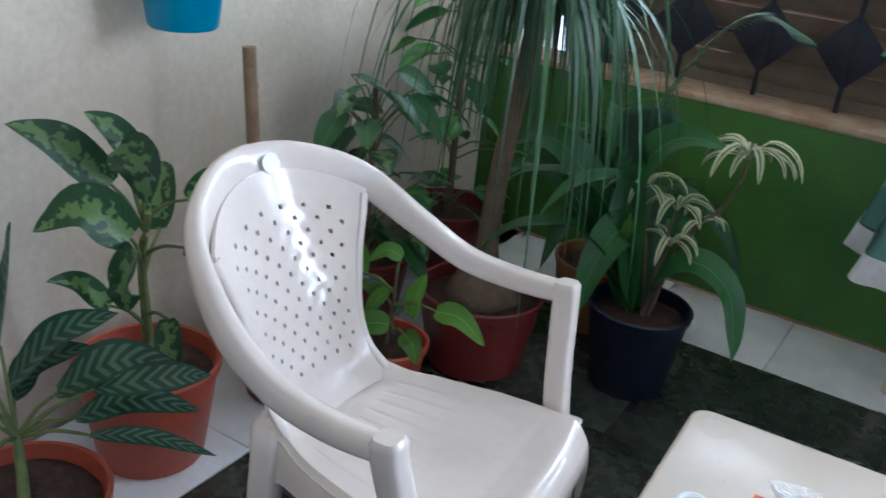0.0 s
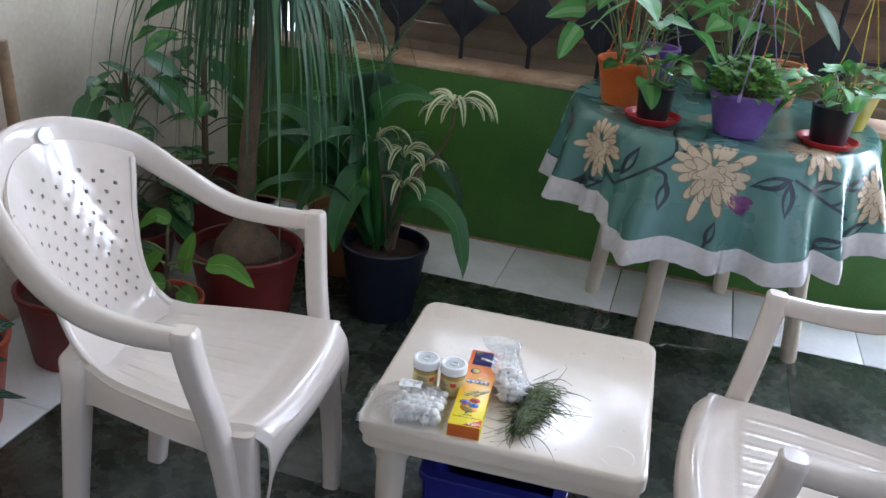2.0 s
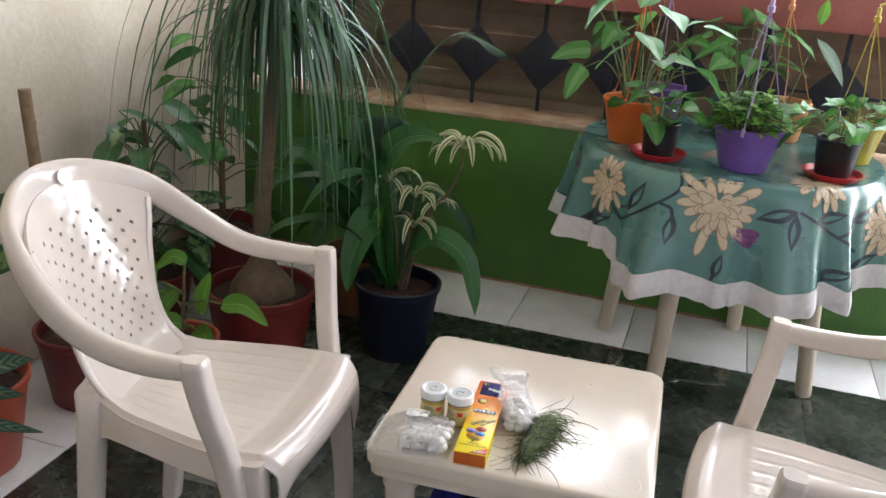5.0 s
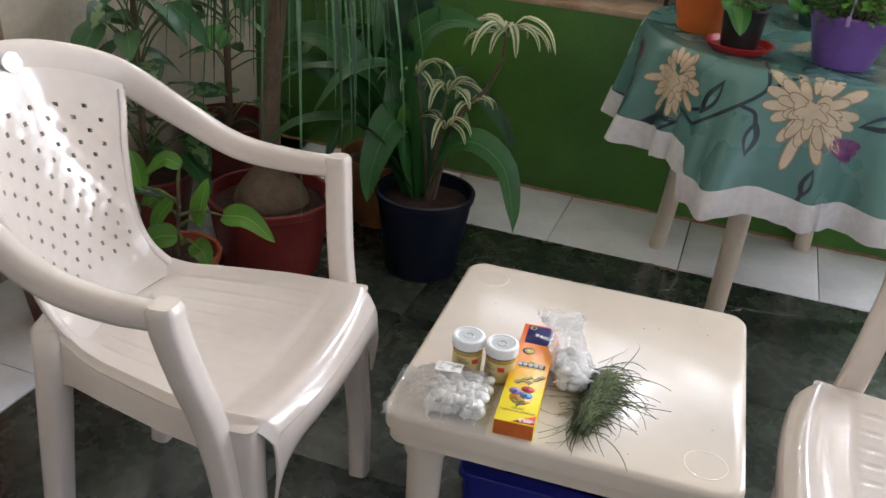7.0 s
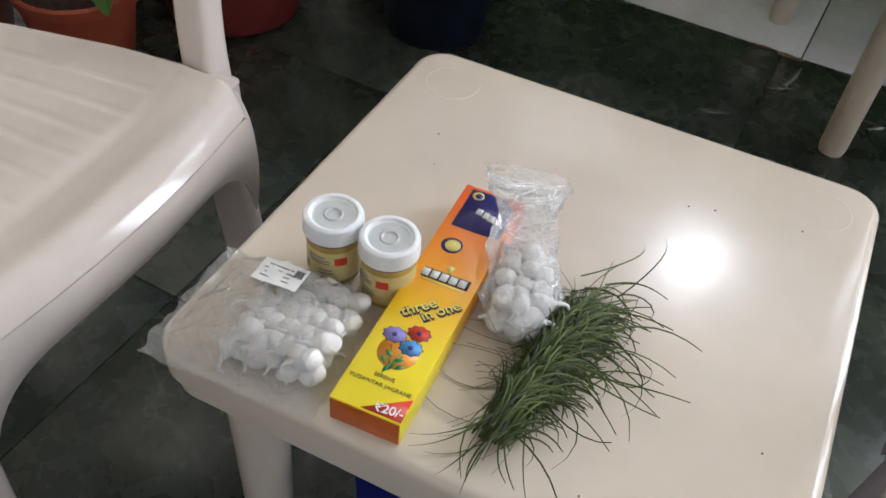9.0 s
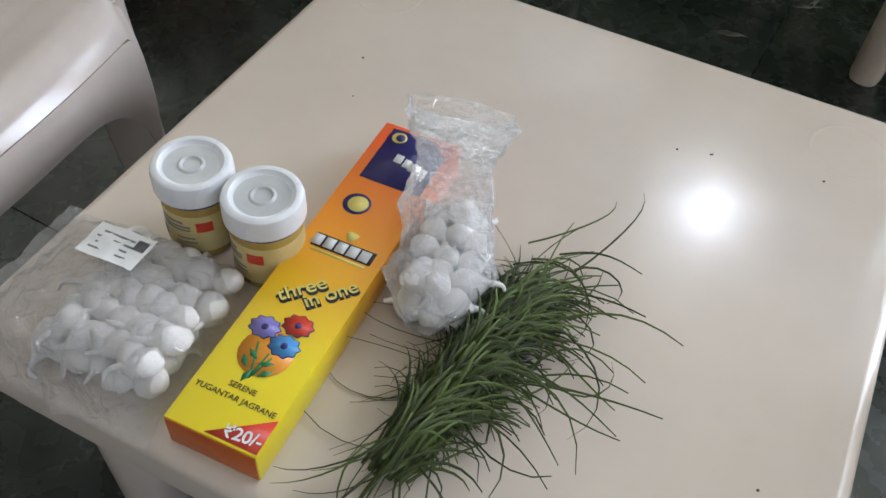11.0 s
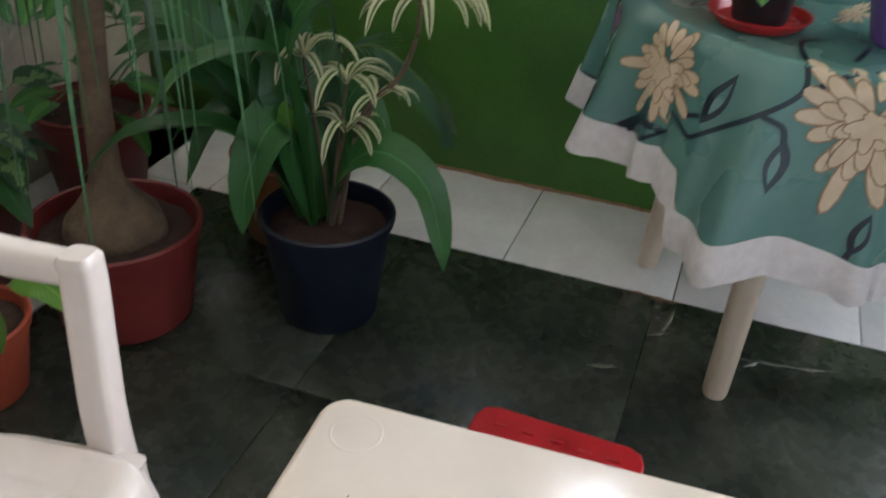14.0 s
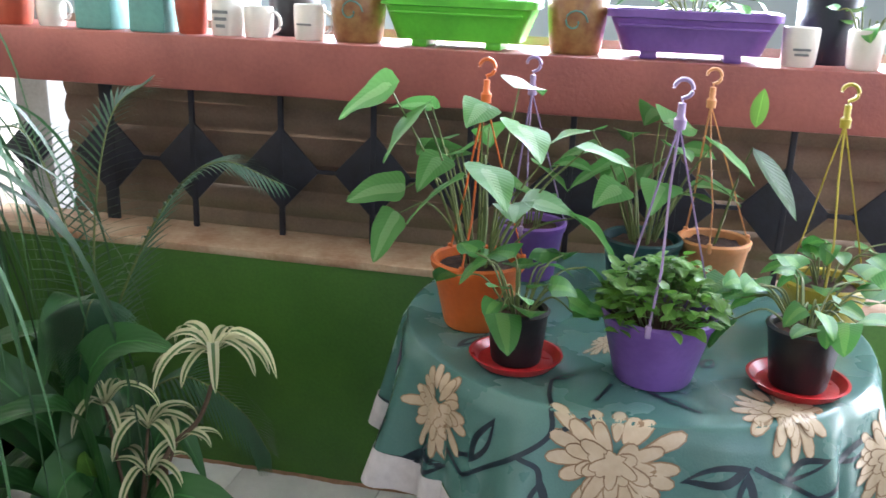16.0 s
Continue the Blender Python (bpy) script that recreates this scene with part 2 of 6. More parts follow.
def marble():
    m = bpy.data.materials.new("green_marble")
    m.use_nodes = True
    nt = m.node_tree
    N, L = nt.nodes, nt.links
    b = N["Principled BSDF"]
    tc = N.new("ShaderNodeTexCoord")
    n1, n2, vo = N.new("ShaderNodeTexNoise"), N.new("ShaderNodeTexNoise"), N.new("ShaderNodeTexNoise")
    for n, s, d in ((n1, 4.0, 8), (n2, 26.0, 5), (vo, 2.6, 6)):
        n.inputs["Scale"].default_value, n.inputs["Detail"].default_value = s, d
        L.new(tc.outputs["Object"], n.inputs["Vector"])
    vo.inputs["Distortion"].default_value = 1.4
    r1 = N.new("ShaderNodeValToRGB")
    r1.color_ramp.elements[0].position, r1.color_ramp.elements[1].position = 0.32, 0.72
    r1.color_ramp.elements[0].color, r1.color_ramp.elements[1].color = (0.014, 0.018, 0.014, 1), (0.066, 0.074, 0.057, 1)
    L.new(n1.outputs["Fac"], r1.inputs[0])
    r2 = N.new("ShaderNodeValToRGB")
    for i, (p, v) in enumerate(((0.492, 0.0), (0.5, 0.55), (0.508, 0.0))):
        e = r2.color_ramp.elements[i] if i < 2 else r2.color_ramp.elements.new(p)
        e.position, e.color = p, (v, v, v, 1)
    L.new(vo.outputs["Fac"], r2.inputs[0])
    r3 = N.new("ShaderNodeValToRGB")
    r3.color_ramp.elements[0].position, r3.color_ramp.elements[1].position = 0.52, 0.68
    L.new(n1.outputs["Fac"], r3.inputs[0])
    mul = N.new("ShaderNodeMath")
    mul.operation = "MULTIPLY"
    L.new(r2.outputs[0], mul.inputs[0])
    L.new(r3.outputs[0], mul.inputs[1])
    mix = N.new("ShaderNodeMixRGB")
    mix.inputs[2].default_value = (0.22, 0.24, 0.21, 1)
    L.new(mul.outputs[0], mix.inputs[0])
    L.new(r1.outputs[0], mix.inputs[1])
    L.new(mix.outputs[0], b.inputs["Base Color"])
    rr = N.new("ShaderNodeMapRange")
    rr.inputs["To Min"].default_value, rr.inputs["To Max"].default_value = 0.12, 0.42
    L.new(n2.outputs["Fac"], rr.inputs["Value"])
    L.new(rr.outputs[0], b.inputs["Roughness"])
    return m


def film(name, tint=(1, 1, 1), clear=0.86, haze=0.09):
    """Thin clear plastic: mostly see-through with a sharp gloss."""
    m = bpy.data.materials.new(name)
    m.use_nodes = True
    nt = m.node_tree
    N, L = nt.nodes, nt.links
    tr, gl, ms, lw = N.new("ShaderNodeBsdfTransparent"), N.new("ShaderNodeBsdfGlossy"), N.new("ShaderNodeMixShader"), N.new("ShaderNodeLayerWeight")
    lw.inputs["Blend"].default_value = 0.35
    tr.inputs[0].default_value = (*tint, 1)
    gl.inputs["Roughness"].default_value = 0.06
    tc, no, bp = N.new("ShaderNodeTexCoord"), N.new("ShaderNodeTexNoise"), N.new("ShaderNodeBump")
    no.inputs["Scale"].default_value, no.inputs["Detail"].default_value = 75, 5
    no.inputs["Distortion"].default_value = 1.0
    L.new(tc.outputs["Object"], no.inputs["Vector"])
    L.new(no.outputs["Fac"], bp.inputs["Height"])
    bp.inputs["Distance"].default_value = 0.014
    L.new(bp.outputs[0], gl.inputs["Normal"])
    L.new(bp.outputs[0], lw.inputs["Normal"])
    mr = N.new("ShaderNodeMapRange")
    mr.inputs["To Min"].default_value, mr.inputs["To Max"].default_value = 1 - clear, 0.65
    L.new(lw.outputs["Fresnel"], mr.inputs["Value"])
    L.new(mr.outputs[0], ms.inputs[0])
    L.new(tr.outputs[0], ms.inputs[1])
    L.new(gl.outputs[0], ms.inputs[2])
    df, ms2 = N.new("ShaderNodeBsdfDiffuse"), N.new("ShaderNodeMixShader")
    df.inputs[0].default_value = (0.9, 0.9, 0.9, 1)
    ms2.inputs[0].default_value = haze
    L.new(ms.outputs[0], ms2.inputs[1])
    L.new(df.outputs[0], ms2.inputs[2])
    L.new(ms2.outputs[0], N["Material Output"].inputs["Surface"])
    return m


M_MARBLE = marble()
M_FILM = film("clear_bag_film", clear=0.87)
M_FILMW = film("milky_bag_film", clear=0.86, haze=0.13)


def glow(name, colour, strength):
    m = bpy.data.materials.new(name)
    m.use_nodes = True
    b = m.node_tree.nodes["Principled BSDF"]
    b.inputs["Base Color"].default_value = (*colour, 1)
    b.inputs["Emission Color"].default_value = (*colour, 1)
    b.inputs["Emission Strength"].default_value = strength
    return m


M_OUT = glow("bright_outside", (0.30, 0.33, 0.29), 0.28)
# emissive white: daylight brightness put into the material, no sun reaches it
M_OUTB = glow("daylight_glow", (0.92, 0.96, 1.0), 3.0)
M_CEMENT = mat("grey_cement", (0.27, 0.26, 0.245), 0.85, (0.19, 0.18, 0.165), 6)


# ---- mesh helpers ----
def smooth(bm, angle=40):
    for f in bm.faces:
        f.smooth = True
    for e in bm.edges:
        if len(e.link_faces) == 2 and e.calc_face_angle(0) > radians(angle):
            e.smooth = False


def part(name, bm, material, parent=None, label="", angle=40):
    smooth(bm, angle)
    me = bpy.data.meshes.new(name)
    bm.to_mesh(me)
    bm.free()
    me.materials.append(material)
    ob = new(name, me)
    if parent is not None:
        ob.parent = parent
    if label:
        tagged(ob, label)
    return ob


def thing(name, m, label, category, group="", kind=""):
    ob = new(name)
    ob.empty_display_size = 0.05
    ob.matrix_world = m
    return tagged(ob, label, category, group, kind)


def box(bm, c, s, bevel=0.0, m=None, seg=2):
    mm = Matrix.Translation(c) @ (m or Matrix()) @ Matrix.Diagonal((*s, 1))
    r = bmesh.ops.create_cube(bm, size=1, matrix=mm)
    if bevel:
        edges = {e for v in r["verts"] for e in v.link_edges}
        bmesh.ops.bevel(bm, geom=list(edges), offset=bevel, segments=seg, affect="EDGES", profile=0.5)
    return bm


def boxed(c, s, bevel=0.0, m=None):
    return box(bmesh.new(), c, s, bevel, m)


def lathe(profile, seg=40, bm=None, at=(0, 0, 0), wob=None):
    """Turn a list of (radius, z) round the z axis; closed at a radius of 0."""
    bm = bm or bmesh.new()
    rings = []
    for r, z in profile:
        if r < 1e-6:
            rings.append([bm.verts.new((at[0], at[1], at[2] + z))])
        else:
            ring = []
            for i in range(seg):
                a = 2 * math.pi * i / seg
                k = wob(a, z) if wob else 1
                ring.append(bm.verts.new((at[0] + r * k * math.cos(a), at[1] + r * k * math.sin(a), at[2] + z)))
            rings.append(ring)
    for a, b in zip(rings, rings[1:]):
        for i in range(seg):
            j = (i + 1) % seg
            if len(a) == 1 and len(b) == 1:
                continue
            if len(a) == 1:
                bm.faces.new((a[0], b[j], b[i]))
            elif len(b) == 1:
                bm.faces.new((a[i], a[j], b[0]))
            else:
                bm.faces.new((a[i], a[j], b[j], b[i]))
    bmesh.ops.recalc_face_normals(bm, faces=bm.faces)
    return bm


def sweep(points, size, seg=10, bm=None, power=2.0, up=(0, 0, 1), caps=True):
    """A bar along points; size(t) gives its half width and half height; power above 2 squares its section."""
    bm = bm or bmesh.new()
    pts = [Vector(p) for p in points]
    rings, n = [], len(pts)
    for i, p in enumerate(pts):
        d = (pts[min(i + 1, n - 1)] - pts[max(i - 1, 0)]).normalized()
        u = Vector(up)
        if abs(d.dot(u)) > 0.97:
            u = Vector((1, 0, 0)) if abs(d.x) < 0.9 else Vector((0, 1, 0))
        s = d.cross(u).normalized()
        v = s.cross(d).normalized()
        w, h = size(i / (n - 1)) if callable(size) else size
        ring = []
        for k in range(seg):
            a = 2 * math.pi * (k + 0.5) / seg
            c, q = math.cos(a), math.sin(a)
            c = math.copysign(abs(c) ** (2 / power), c)
            q = math.copysign(abs(q) ** (2 / power), q)
            ring.append(bm.verts.new(p + s * (w * c) + v * (h * q)))
        rings.append(ring)
    for a, b in zip(rings, rings[1:]):
        for i in range(seg):
            j = (i + 1) % seg
            bm.faces.new((a[i], a[j], b[j], b[i]))
    if caps:
        bm.faces.new(rings[0])
        bm.faces.new(rings[-1])
    bmesh.ops.recalc_face_normals(bm, faces=bm.faces)
    return bm


def spline(ctrl, n):
    """Catmull-Rom through control points."""
    c = [Vector(p) for p in ctrl]
    c = [c[0] * 2 - c[1], *c, c[-1] * 2 - c[-2]]
    out, segs = [], len(c) - 3
    for i in range(n + 1):
        u = i / n * segs
        k = min(int(u), segs - 1)
        t = u - k
        a, b, d, e = c[k:k + 4]
        out.append(0.5 * (2 * b + (d - a) * t + (2 * a - 5 * b + 4 * d - e) * t * t + (3 * b - a - 3 * d + e) * t ** 3))
    return out


def sheet(fn, nu, nv, thick=0.0, bm=None, keep=None):
    """A skin fn(u, v) over the unit square; with thick it becomes a shell."""
    bm = bm or bmesh.new()
    g = [[bm.verts.new(fn(i / nu, j / nv)) for j in range(nv + 1)] for i in range(nu + 1)]
    for i in range(nu):
        for j in range(nv):
            if keep is None or keep(i, j):
                bm.faces.new((g[i][j], g[i + 1][j], g[i + 1][j + 1], g[i][j + 1]))
    loose = [v for v in bm.verts if not v.link_faces]
    bmesh.ops.delete(bm, geom=loose, context="VERTS")
    bmesh.ops.recalc_face_normals(bm, faces=bm.faces)
    if thick:
        bmesh.ops.solidify(bm, geom=bm.faces[:], thickness=thick)
    return bm


# ---- leaves ----
SHAPES = {
    "lance": lambda t: math.sin(math.pi * t ** 0.8) ** 0.85,
    "oval": lambda t: math.sin(math.pi * min(1, t ** 0.75)) ** 0.65 * (1 - 0.25 * t),
    "heart": lambda t: (min(1, t / 0.12) ** 0.5) * (1 - t) ** 0.72 * (0.9 + 0.75 * t),
    "arrow": lambda t: min(1, t / 0.16) ** 0.6 * (1 - t) ** 0.85 * 1.15,
    "strap": lambda t: min(1, 0.45 + t * 2.5) * (1 - t ** 3) ** 0.6 if t < 1 else 0,
    "thread": lambda t: (1 - t ** 2.2) * min(1, 0.6 + 4 * t) if t < 1 else 0,
}


def leaf(bm, base, way, length, width, droop=0.3, fold=0.25, shape="lance", n=9, roll=0.0, wave=0.0, lobes=False, curl=0.0):
    """One blade from base along way, sinking by droop."""
    uvl = bm.loops.layers.uv.verify()
    d = Vector(way).normalized()
    up = Vector((0, 0, 1))
    s = d.cross(up)
    s = s.normalized() if s.length > 0.05 else Vector((1, 0, 0))
    s = (Matrix.Rotation(roll, 3, d) @ s).normalized()
    rows, base = [], Vector(base)
    ph = random.uniform(0, 6)
    for i in range(n + 1):
        t = i / n
        p = base + d * (length * (t - 0.25 * droop * t * t)) + Vector((0, 0, -1)) * (droop * length * t * t * 0.8)
        tang = (d * (1 - 0.5 * droop * t) + Vector((0, 0, -1)) * (1.6 * droop * t)).normalized()
        nn = s.cross(tang).normalized()
        w = 0.5 * width * SHAPES[shape](t)
        back = 0.0
        row = []
        for k in (-1, -0.55, 0, 0.55, 1):
            if lobes and t < 0.35:
                back = (0.35 - t) * length * 0.55 * abs(k) ** 1.5
            q = p + s * (w * k) + nn * (abs(k) ** 1.3 * w * fold + wave * width * math.sin(ph + 9 * t + 2 * k) * abs(k)) - tang * back
            row.append((bm.verts.new(q), 0.5 + 0.5 * k, t))
        rows.append(row)
    for a, b in zip(rows, rows[1:]):
        for k in range(4):
            quad = (a[k], a[k + 1], b[k + 1], b[k])
            f = bm.faces.new([x[0] for x in quad])
            for lo, x in zip(f.loops, quad):
                lo[uvl].uv = (x[1], x[2])
    return bm


def leaf_part(parent, material, *a, label="", **k):
    return part("leaf", leaf(bmesh.new(), *a, **k), material, parent, label, 80)


def stalk(points, r0, r1, bm=None, seg=6):
    return sweep(spline(points, max(6, 4 * len(points))), lambda t: (r0 + (r1 - r0) * t,) * 2, seg, bm)


def long_leaf(ob, pts, width, material, shape="lance", n=16, face=0.0, wave=0.0):
    """A large leaf along a curve; face turns its upper side from the sky towards the room."""
    bm = bmesh.new()
    uvl = bm.loops.layers.uv.verify()
    sp = spline(pts, n)
    rows_ = []
    for i, q in enumerate(sp):
        t = i / n
        dd = (sp[min(i + 1, n)] - sp[max(i - 1, 0)]).normalized()
        s = dd.cross(Vector((0, 0, 1)))
        s = s.normalized() if s.length > 0.1 else Vector((0.8, 0.6, 0)).normalized()
        nn = s.cross(dd).normalized()
        if face:
            room = Vector((0.35, -0.9, 0.3))
            nn = (nn * (1 - face) + (room - dd * room.dot(dd)) * face).normalized()
            s = dd.cross(nn).normalized()
        w = 0.5 * width * SHAPES[shape](min(1, 0.04 + 0.96 * t))
        rows_.append([(bm.verts.new(q + s * w * c + nn * (abs(c) * w * 0.3 + wave * width * math.sin(11 * t + 2.5 * c) * abs(c))), 0.5 + 0.5 * c, t) for c in (-1, -0.5, 0, 0.5, 1)])
    for a, b in zip(rows_, rows_[1:]):
        for k in range(4):
            quad = (a[k], a[k + 1], b[k + 1], b[k])
            f = bm.faces.new([x[0] for x in quad])
            for lo, x in zip(f.loops, quad):
                lo[uvl].uv = (x[1], x[2])
    return part("leaf", bm, material, ob, "", 80)


def around(a, tilt):
    """A direction: a is the compass angle in degrees, tilt the rise in degrees."""
    return Vector((math.cos(radians(a)) * math.cos(radians(tilt)), math.sin(radians(a)) * math.cos(radians(tilt)), math.sin(radians(tilt))))


def pot_mesh(rb, rt, h, lip=0.012, liph=0.025, wall=0.006, seg=40):
    return lathe([(0, 0), (rb * 0.94, 0), (rb, 0.006), (rt - lip * 0.5, h - liph), (rt, h - liph + 0.004), (rt + 0.002, h - 0.004), (rt - 0.003, h),
                  (rt - wall - 0.003, h - 0.003), (rt - wall - lip * 0.6, h - liph), (rt * 0.8, h * 0.62), (0, h * 0.6)], seg)


def soil_mesh(r, z):
    random.seed(int(r * 1000))
    bm = lathe([(0, 0.006), (r * 0.3, 0.008), (r * 0.6, 0.003), (r * 0.85, 0.004), (r, -0.004)], 22, at=(0, 0, z))
    for v in bm.verts:
        v.co.z += random.uniform(-0.004, 0.005)
    return bm


def potted(m, rb, rt, h, material, label, category="potted plant", soil=0.85, group="", **k):
    """An empty pot with soil; plants are grown in it afterwards."""
    ob = thing("potted_plant", m, label, category, group)
    part("pot", pot_mesh(rb, rt, h, **k), material, ob)
    part("soil", soil_mesh((rb + (rt - rb) * soil) * 0.93, h * soil), M_SOIL, ob)
    return ob


# ---- structure ----
XL, YB, XR, YF = -1.09, 3.215, 2.85, -1.9


def structure(name, c, s, material, label, bevel=0.0, category="wall"):
    return tagged(part(name, boxed(c, s, bevel), material), label, category, kind="structure")


floor = structure("floor", (0.88, 0.75, -0.045), (4.2, 5.6, 0.05), M_GROUT, "dark green marble slab floor with a white tile border", 0, "floor")
structure("ground", (0, 0, -0.3), (400, 400, 0.3), M_GROUT, "bare ground outside the verandah", 0, "ground")
structure("wall_west", (XL - 0.1, 0.7, 1.3), (0.2, 5.6, 2.64), M_CREAM, "stained cream plaster wall", 0.004)
structure("wall_north", (0.33, YB + 0.1, 0.309), (2.84, 0.2, 0.656), M_GREEN, "low wall painted dark green", 0.003)
structure("sill", (0.33, YB + 0.102, 0.645), (2.84, 0.21, 0.022), M_SILL, "dusty beige concrete sill on the green wall", 0.004, "sill")
structure("beam", (0.33, 3.335, 1.137), (2.84, 0.27, 0.136), M_BEAM, "red oxide painted concrete shelf beam", 0.006, "beam")
structure("pillar", (1.825, 3.32, 1.3), (0.15, 0.25, 2.64), M_CREAM, "cream plaster pillar beside the gate opening", 0.006, "pillar")
structure("lintel", (0.88, 3.32, 2.42), (3.94, 0.2, 0.38), M_CREAM, "cream plaster lintel over the openings", 0.004, "lintel")
structure("wall_east_south", (XR + 0.1, -1.2, 1.3), (0.2, 1.6, 2.64), M_CREAM, "plain cream plaster wall", 0)
structure("wall_east_north", (XR + 0.1, 2.4, 1.3), (0.2, 2.2, 2.64), M_CREAM, "plain cream plaster wall", 0)
structure("wall_south_west", (-0.7, YF - 0.1, 1.3), (1.0, 0.2, 2.64), M_CREAM, "plain cream plaster wall", 0)
structure("wall_south_east", (2.2, YF - 0.1, 1.3), (1.5, 0.2, 2.64), M_CREAM, "plain cream plaster wall", 0)
structure("ceiling", (0.88, 0.75, 2.66), (4.4, 5.7, 0.1), M_CEIL, "plain off-white ceiling", 0, "ceiling")
structure("backdrop", (0.5, 7.0, 2.0), (14, 0.05, 4.4), M_OUT, "hazy grey-green distance outside", 0, "backdrop")
# added self-lit panel that makes the narrow gap beside the blind bright
structure("backdrop_glow", (-1.5, 5.2, 0.95), (0.9, 0.05, 1.9), M_OUTB, "glowing white panel standing for bright daylight outside the grille", 0, "backdrop")
structure("outer_wall", (-1.426, 3.72, 1.0), (0.66, 0.12, 2.0), M_CEMENT, "grey cement wall outside the grille", 0.01)

# ---- grille in the opening ----
grille = thing("window_grille", pose(0, 3.378, 0.637), "navy painted iron grille with a row of diamonds", "grille")
for k in range(-2, 8):
    x = -0.180 + 0.2625 * k
    w = 0.019 if k == -2 else 0.0075
    part("bar", boxed((x, 0, 0.216), (2 * w, 0.012, 0.432), 0.002), M_IRON, grille)
    bm = bmesh.new()
    box(bm, (x, 0, 0.208), (0.156, 0.008, 0.156), 0.0015, Matrix.Rotation(radians(45), 4, "Y"))
    for v in bm.verts:
        v.co.z = 0.208 + (v.co.z - 0.208) * 1.06
    part("diamond", bm, M_IRON, grille)
    part("link_rod", boxed((x + 0.13125, 0, 0.208), (0.062, 0.009, 0.011), 0.001), M_IRON, grille)
bm = bmesh.new()
box(bm, (-0.968, 0, 0.208), (0.110, 0.008, 0.110), 0.0015, Matrix.Rotation(radians(45), 4, "Y"))
part("diamond", bm, M_IRON, grille)


blind = thing("blind", pose(0, 3.50, 0.60), "brown ribbed sheet hung behind the iron grille", "blind")
for k in range(8):
    def strip(u, v, k=k):
        bulge = 0.016 * math.sin(math.pi * v) + 0.006 * noise.noise((7 * u, k * 3.1, v))
        return (-0.912 + 2.36 * u, -bulge + 0.004 * math.sin(9 * u + k), 0.078 * k + 0.0795 * v)
    part("blind_rib", sheet(strip, 60, 8, 0.002), M_SHEET, blind)


# ---- plastic chairs ----
def between(x, table):
    """Straight-line lookup in a short table of (x, value)."""
    if x <= table[0][0]:
        return table[0][1]
    for (x0, y0), (x1, y1) in zip(table, table[1:]):
        if x <= x1:
            return y0 + (y1 - y0) * (x - x0) / (x1 - x0)
    return table[-1][1]


def ease(x):
    x = max(0.0, min(1.0, x))
    return x * x * (3 - 2 * x)


SEAT_HALF = ((0, 0.140), (0.08, 0.150), (0.3, 0.182), (0.6, 0.212), (0.8, 0.222), (0.93, 0.218), (1, 0.205))


def chair_seat(u, v):
    """u from the back to the front edge, v across: a shallow bowl with a rolled front."""
    s = 2 * v - 1
    x = -0.168 + 0.428 * u + 0.016 * (1 - s * s) * ease((u - 0.6) / 0.4)
    hw = between(u, SEAT_HALF)
    y = hw * s
    z = 0.436 - 0.020 * (1 - abs(s) ** 3) * ease(u / 0.15) * ease((1 - u) / 0.2) - 0.014 * ease((abs(s) - 0.93) / 0.07)
    z -= 0.030 * max(0, (u - 0.90) / 0.10) ** 2.2
    z += 0.030 * max(0, 1 - u / 0.12) ** 2
    z += 0.010 * math.exp(-((u - 0.10) / 0.07) ** 2) * ease((abs(s) - 0.6) / 0.35)
    if 0.18 < u < 0.78 and 0.10 < v < 0.90:
        g = (v * 11) % 1
        z -= 0.0014 * math.exp(-((g - 0.5) / 0.07) ** 2) * ease((u - 0.18) / 0.03) * ease((0.78 - u) / 0.03)
    if 0.06 < v < 0.94 and 0.06 < u:
        z -= 0.0016 * math.exp(-((u - 0.80) / 0.012) ** 2)
    return (x, y, z)


HOOP = [(0.150, 0.280, 0.622), (0.05, 0.279, 0.618), (-0.05, 0.270, 0.631), (-0.15, 0.253, 0.681), (-0.246, 0.203, 0.752), (-0.308, 0.103, 0.791), (-0.330, 0, 0.799)]
BACK_HALF = ((0.42, 0.141), (0.45, 0.135), (0.49, 0.132), (0.56, 0.137), (0.65, 0.158), (0.715, 0.184), (0.79, 0.205))


def back_skin(u, v):
    """u across, v up: the woven panel from the seat to the hoop, waisted low down and bowed round the sitter."""
    s = 2 * u - 1
    top = 0.795 - 0.055 * s * s
    z = 0.425 + (top - 0.425) * v
    y = between(z, BACK_HALF) * s
    x = -0.158 - 0.46 * (z - 0.46) + 1.75 * y * y * ease((z - 0.42) / 0.26) + 0.9 * y * y * (1 - ease((z - 0.42) / 0.1)) + 0.022 * max(0, (0.47 - z) / 0.045) ** 2
    return (x, y, z)


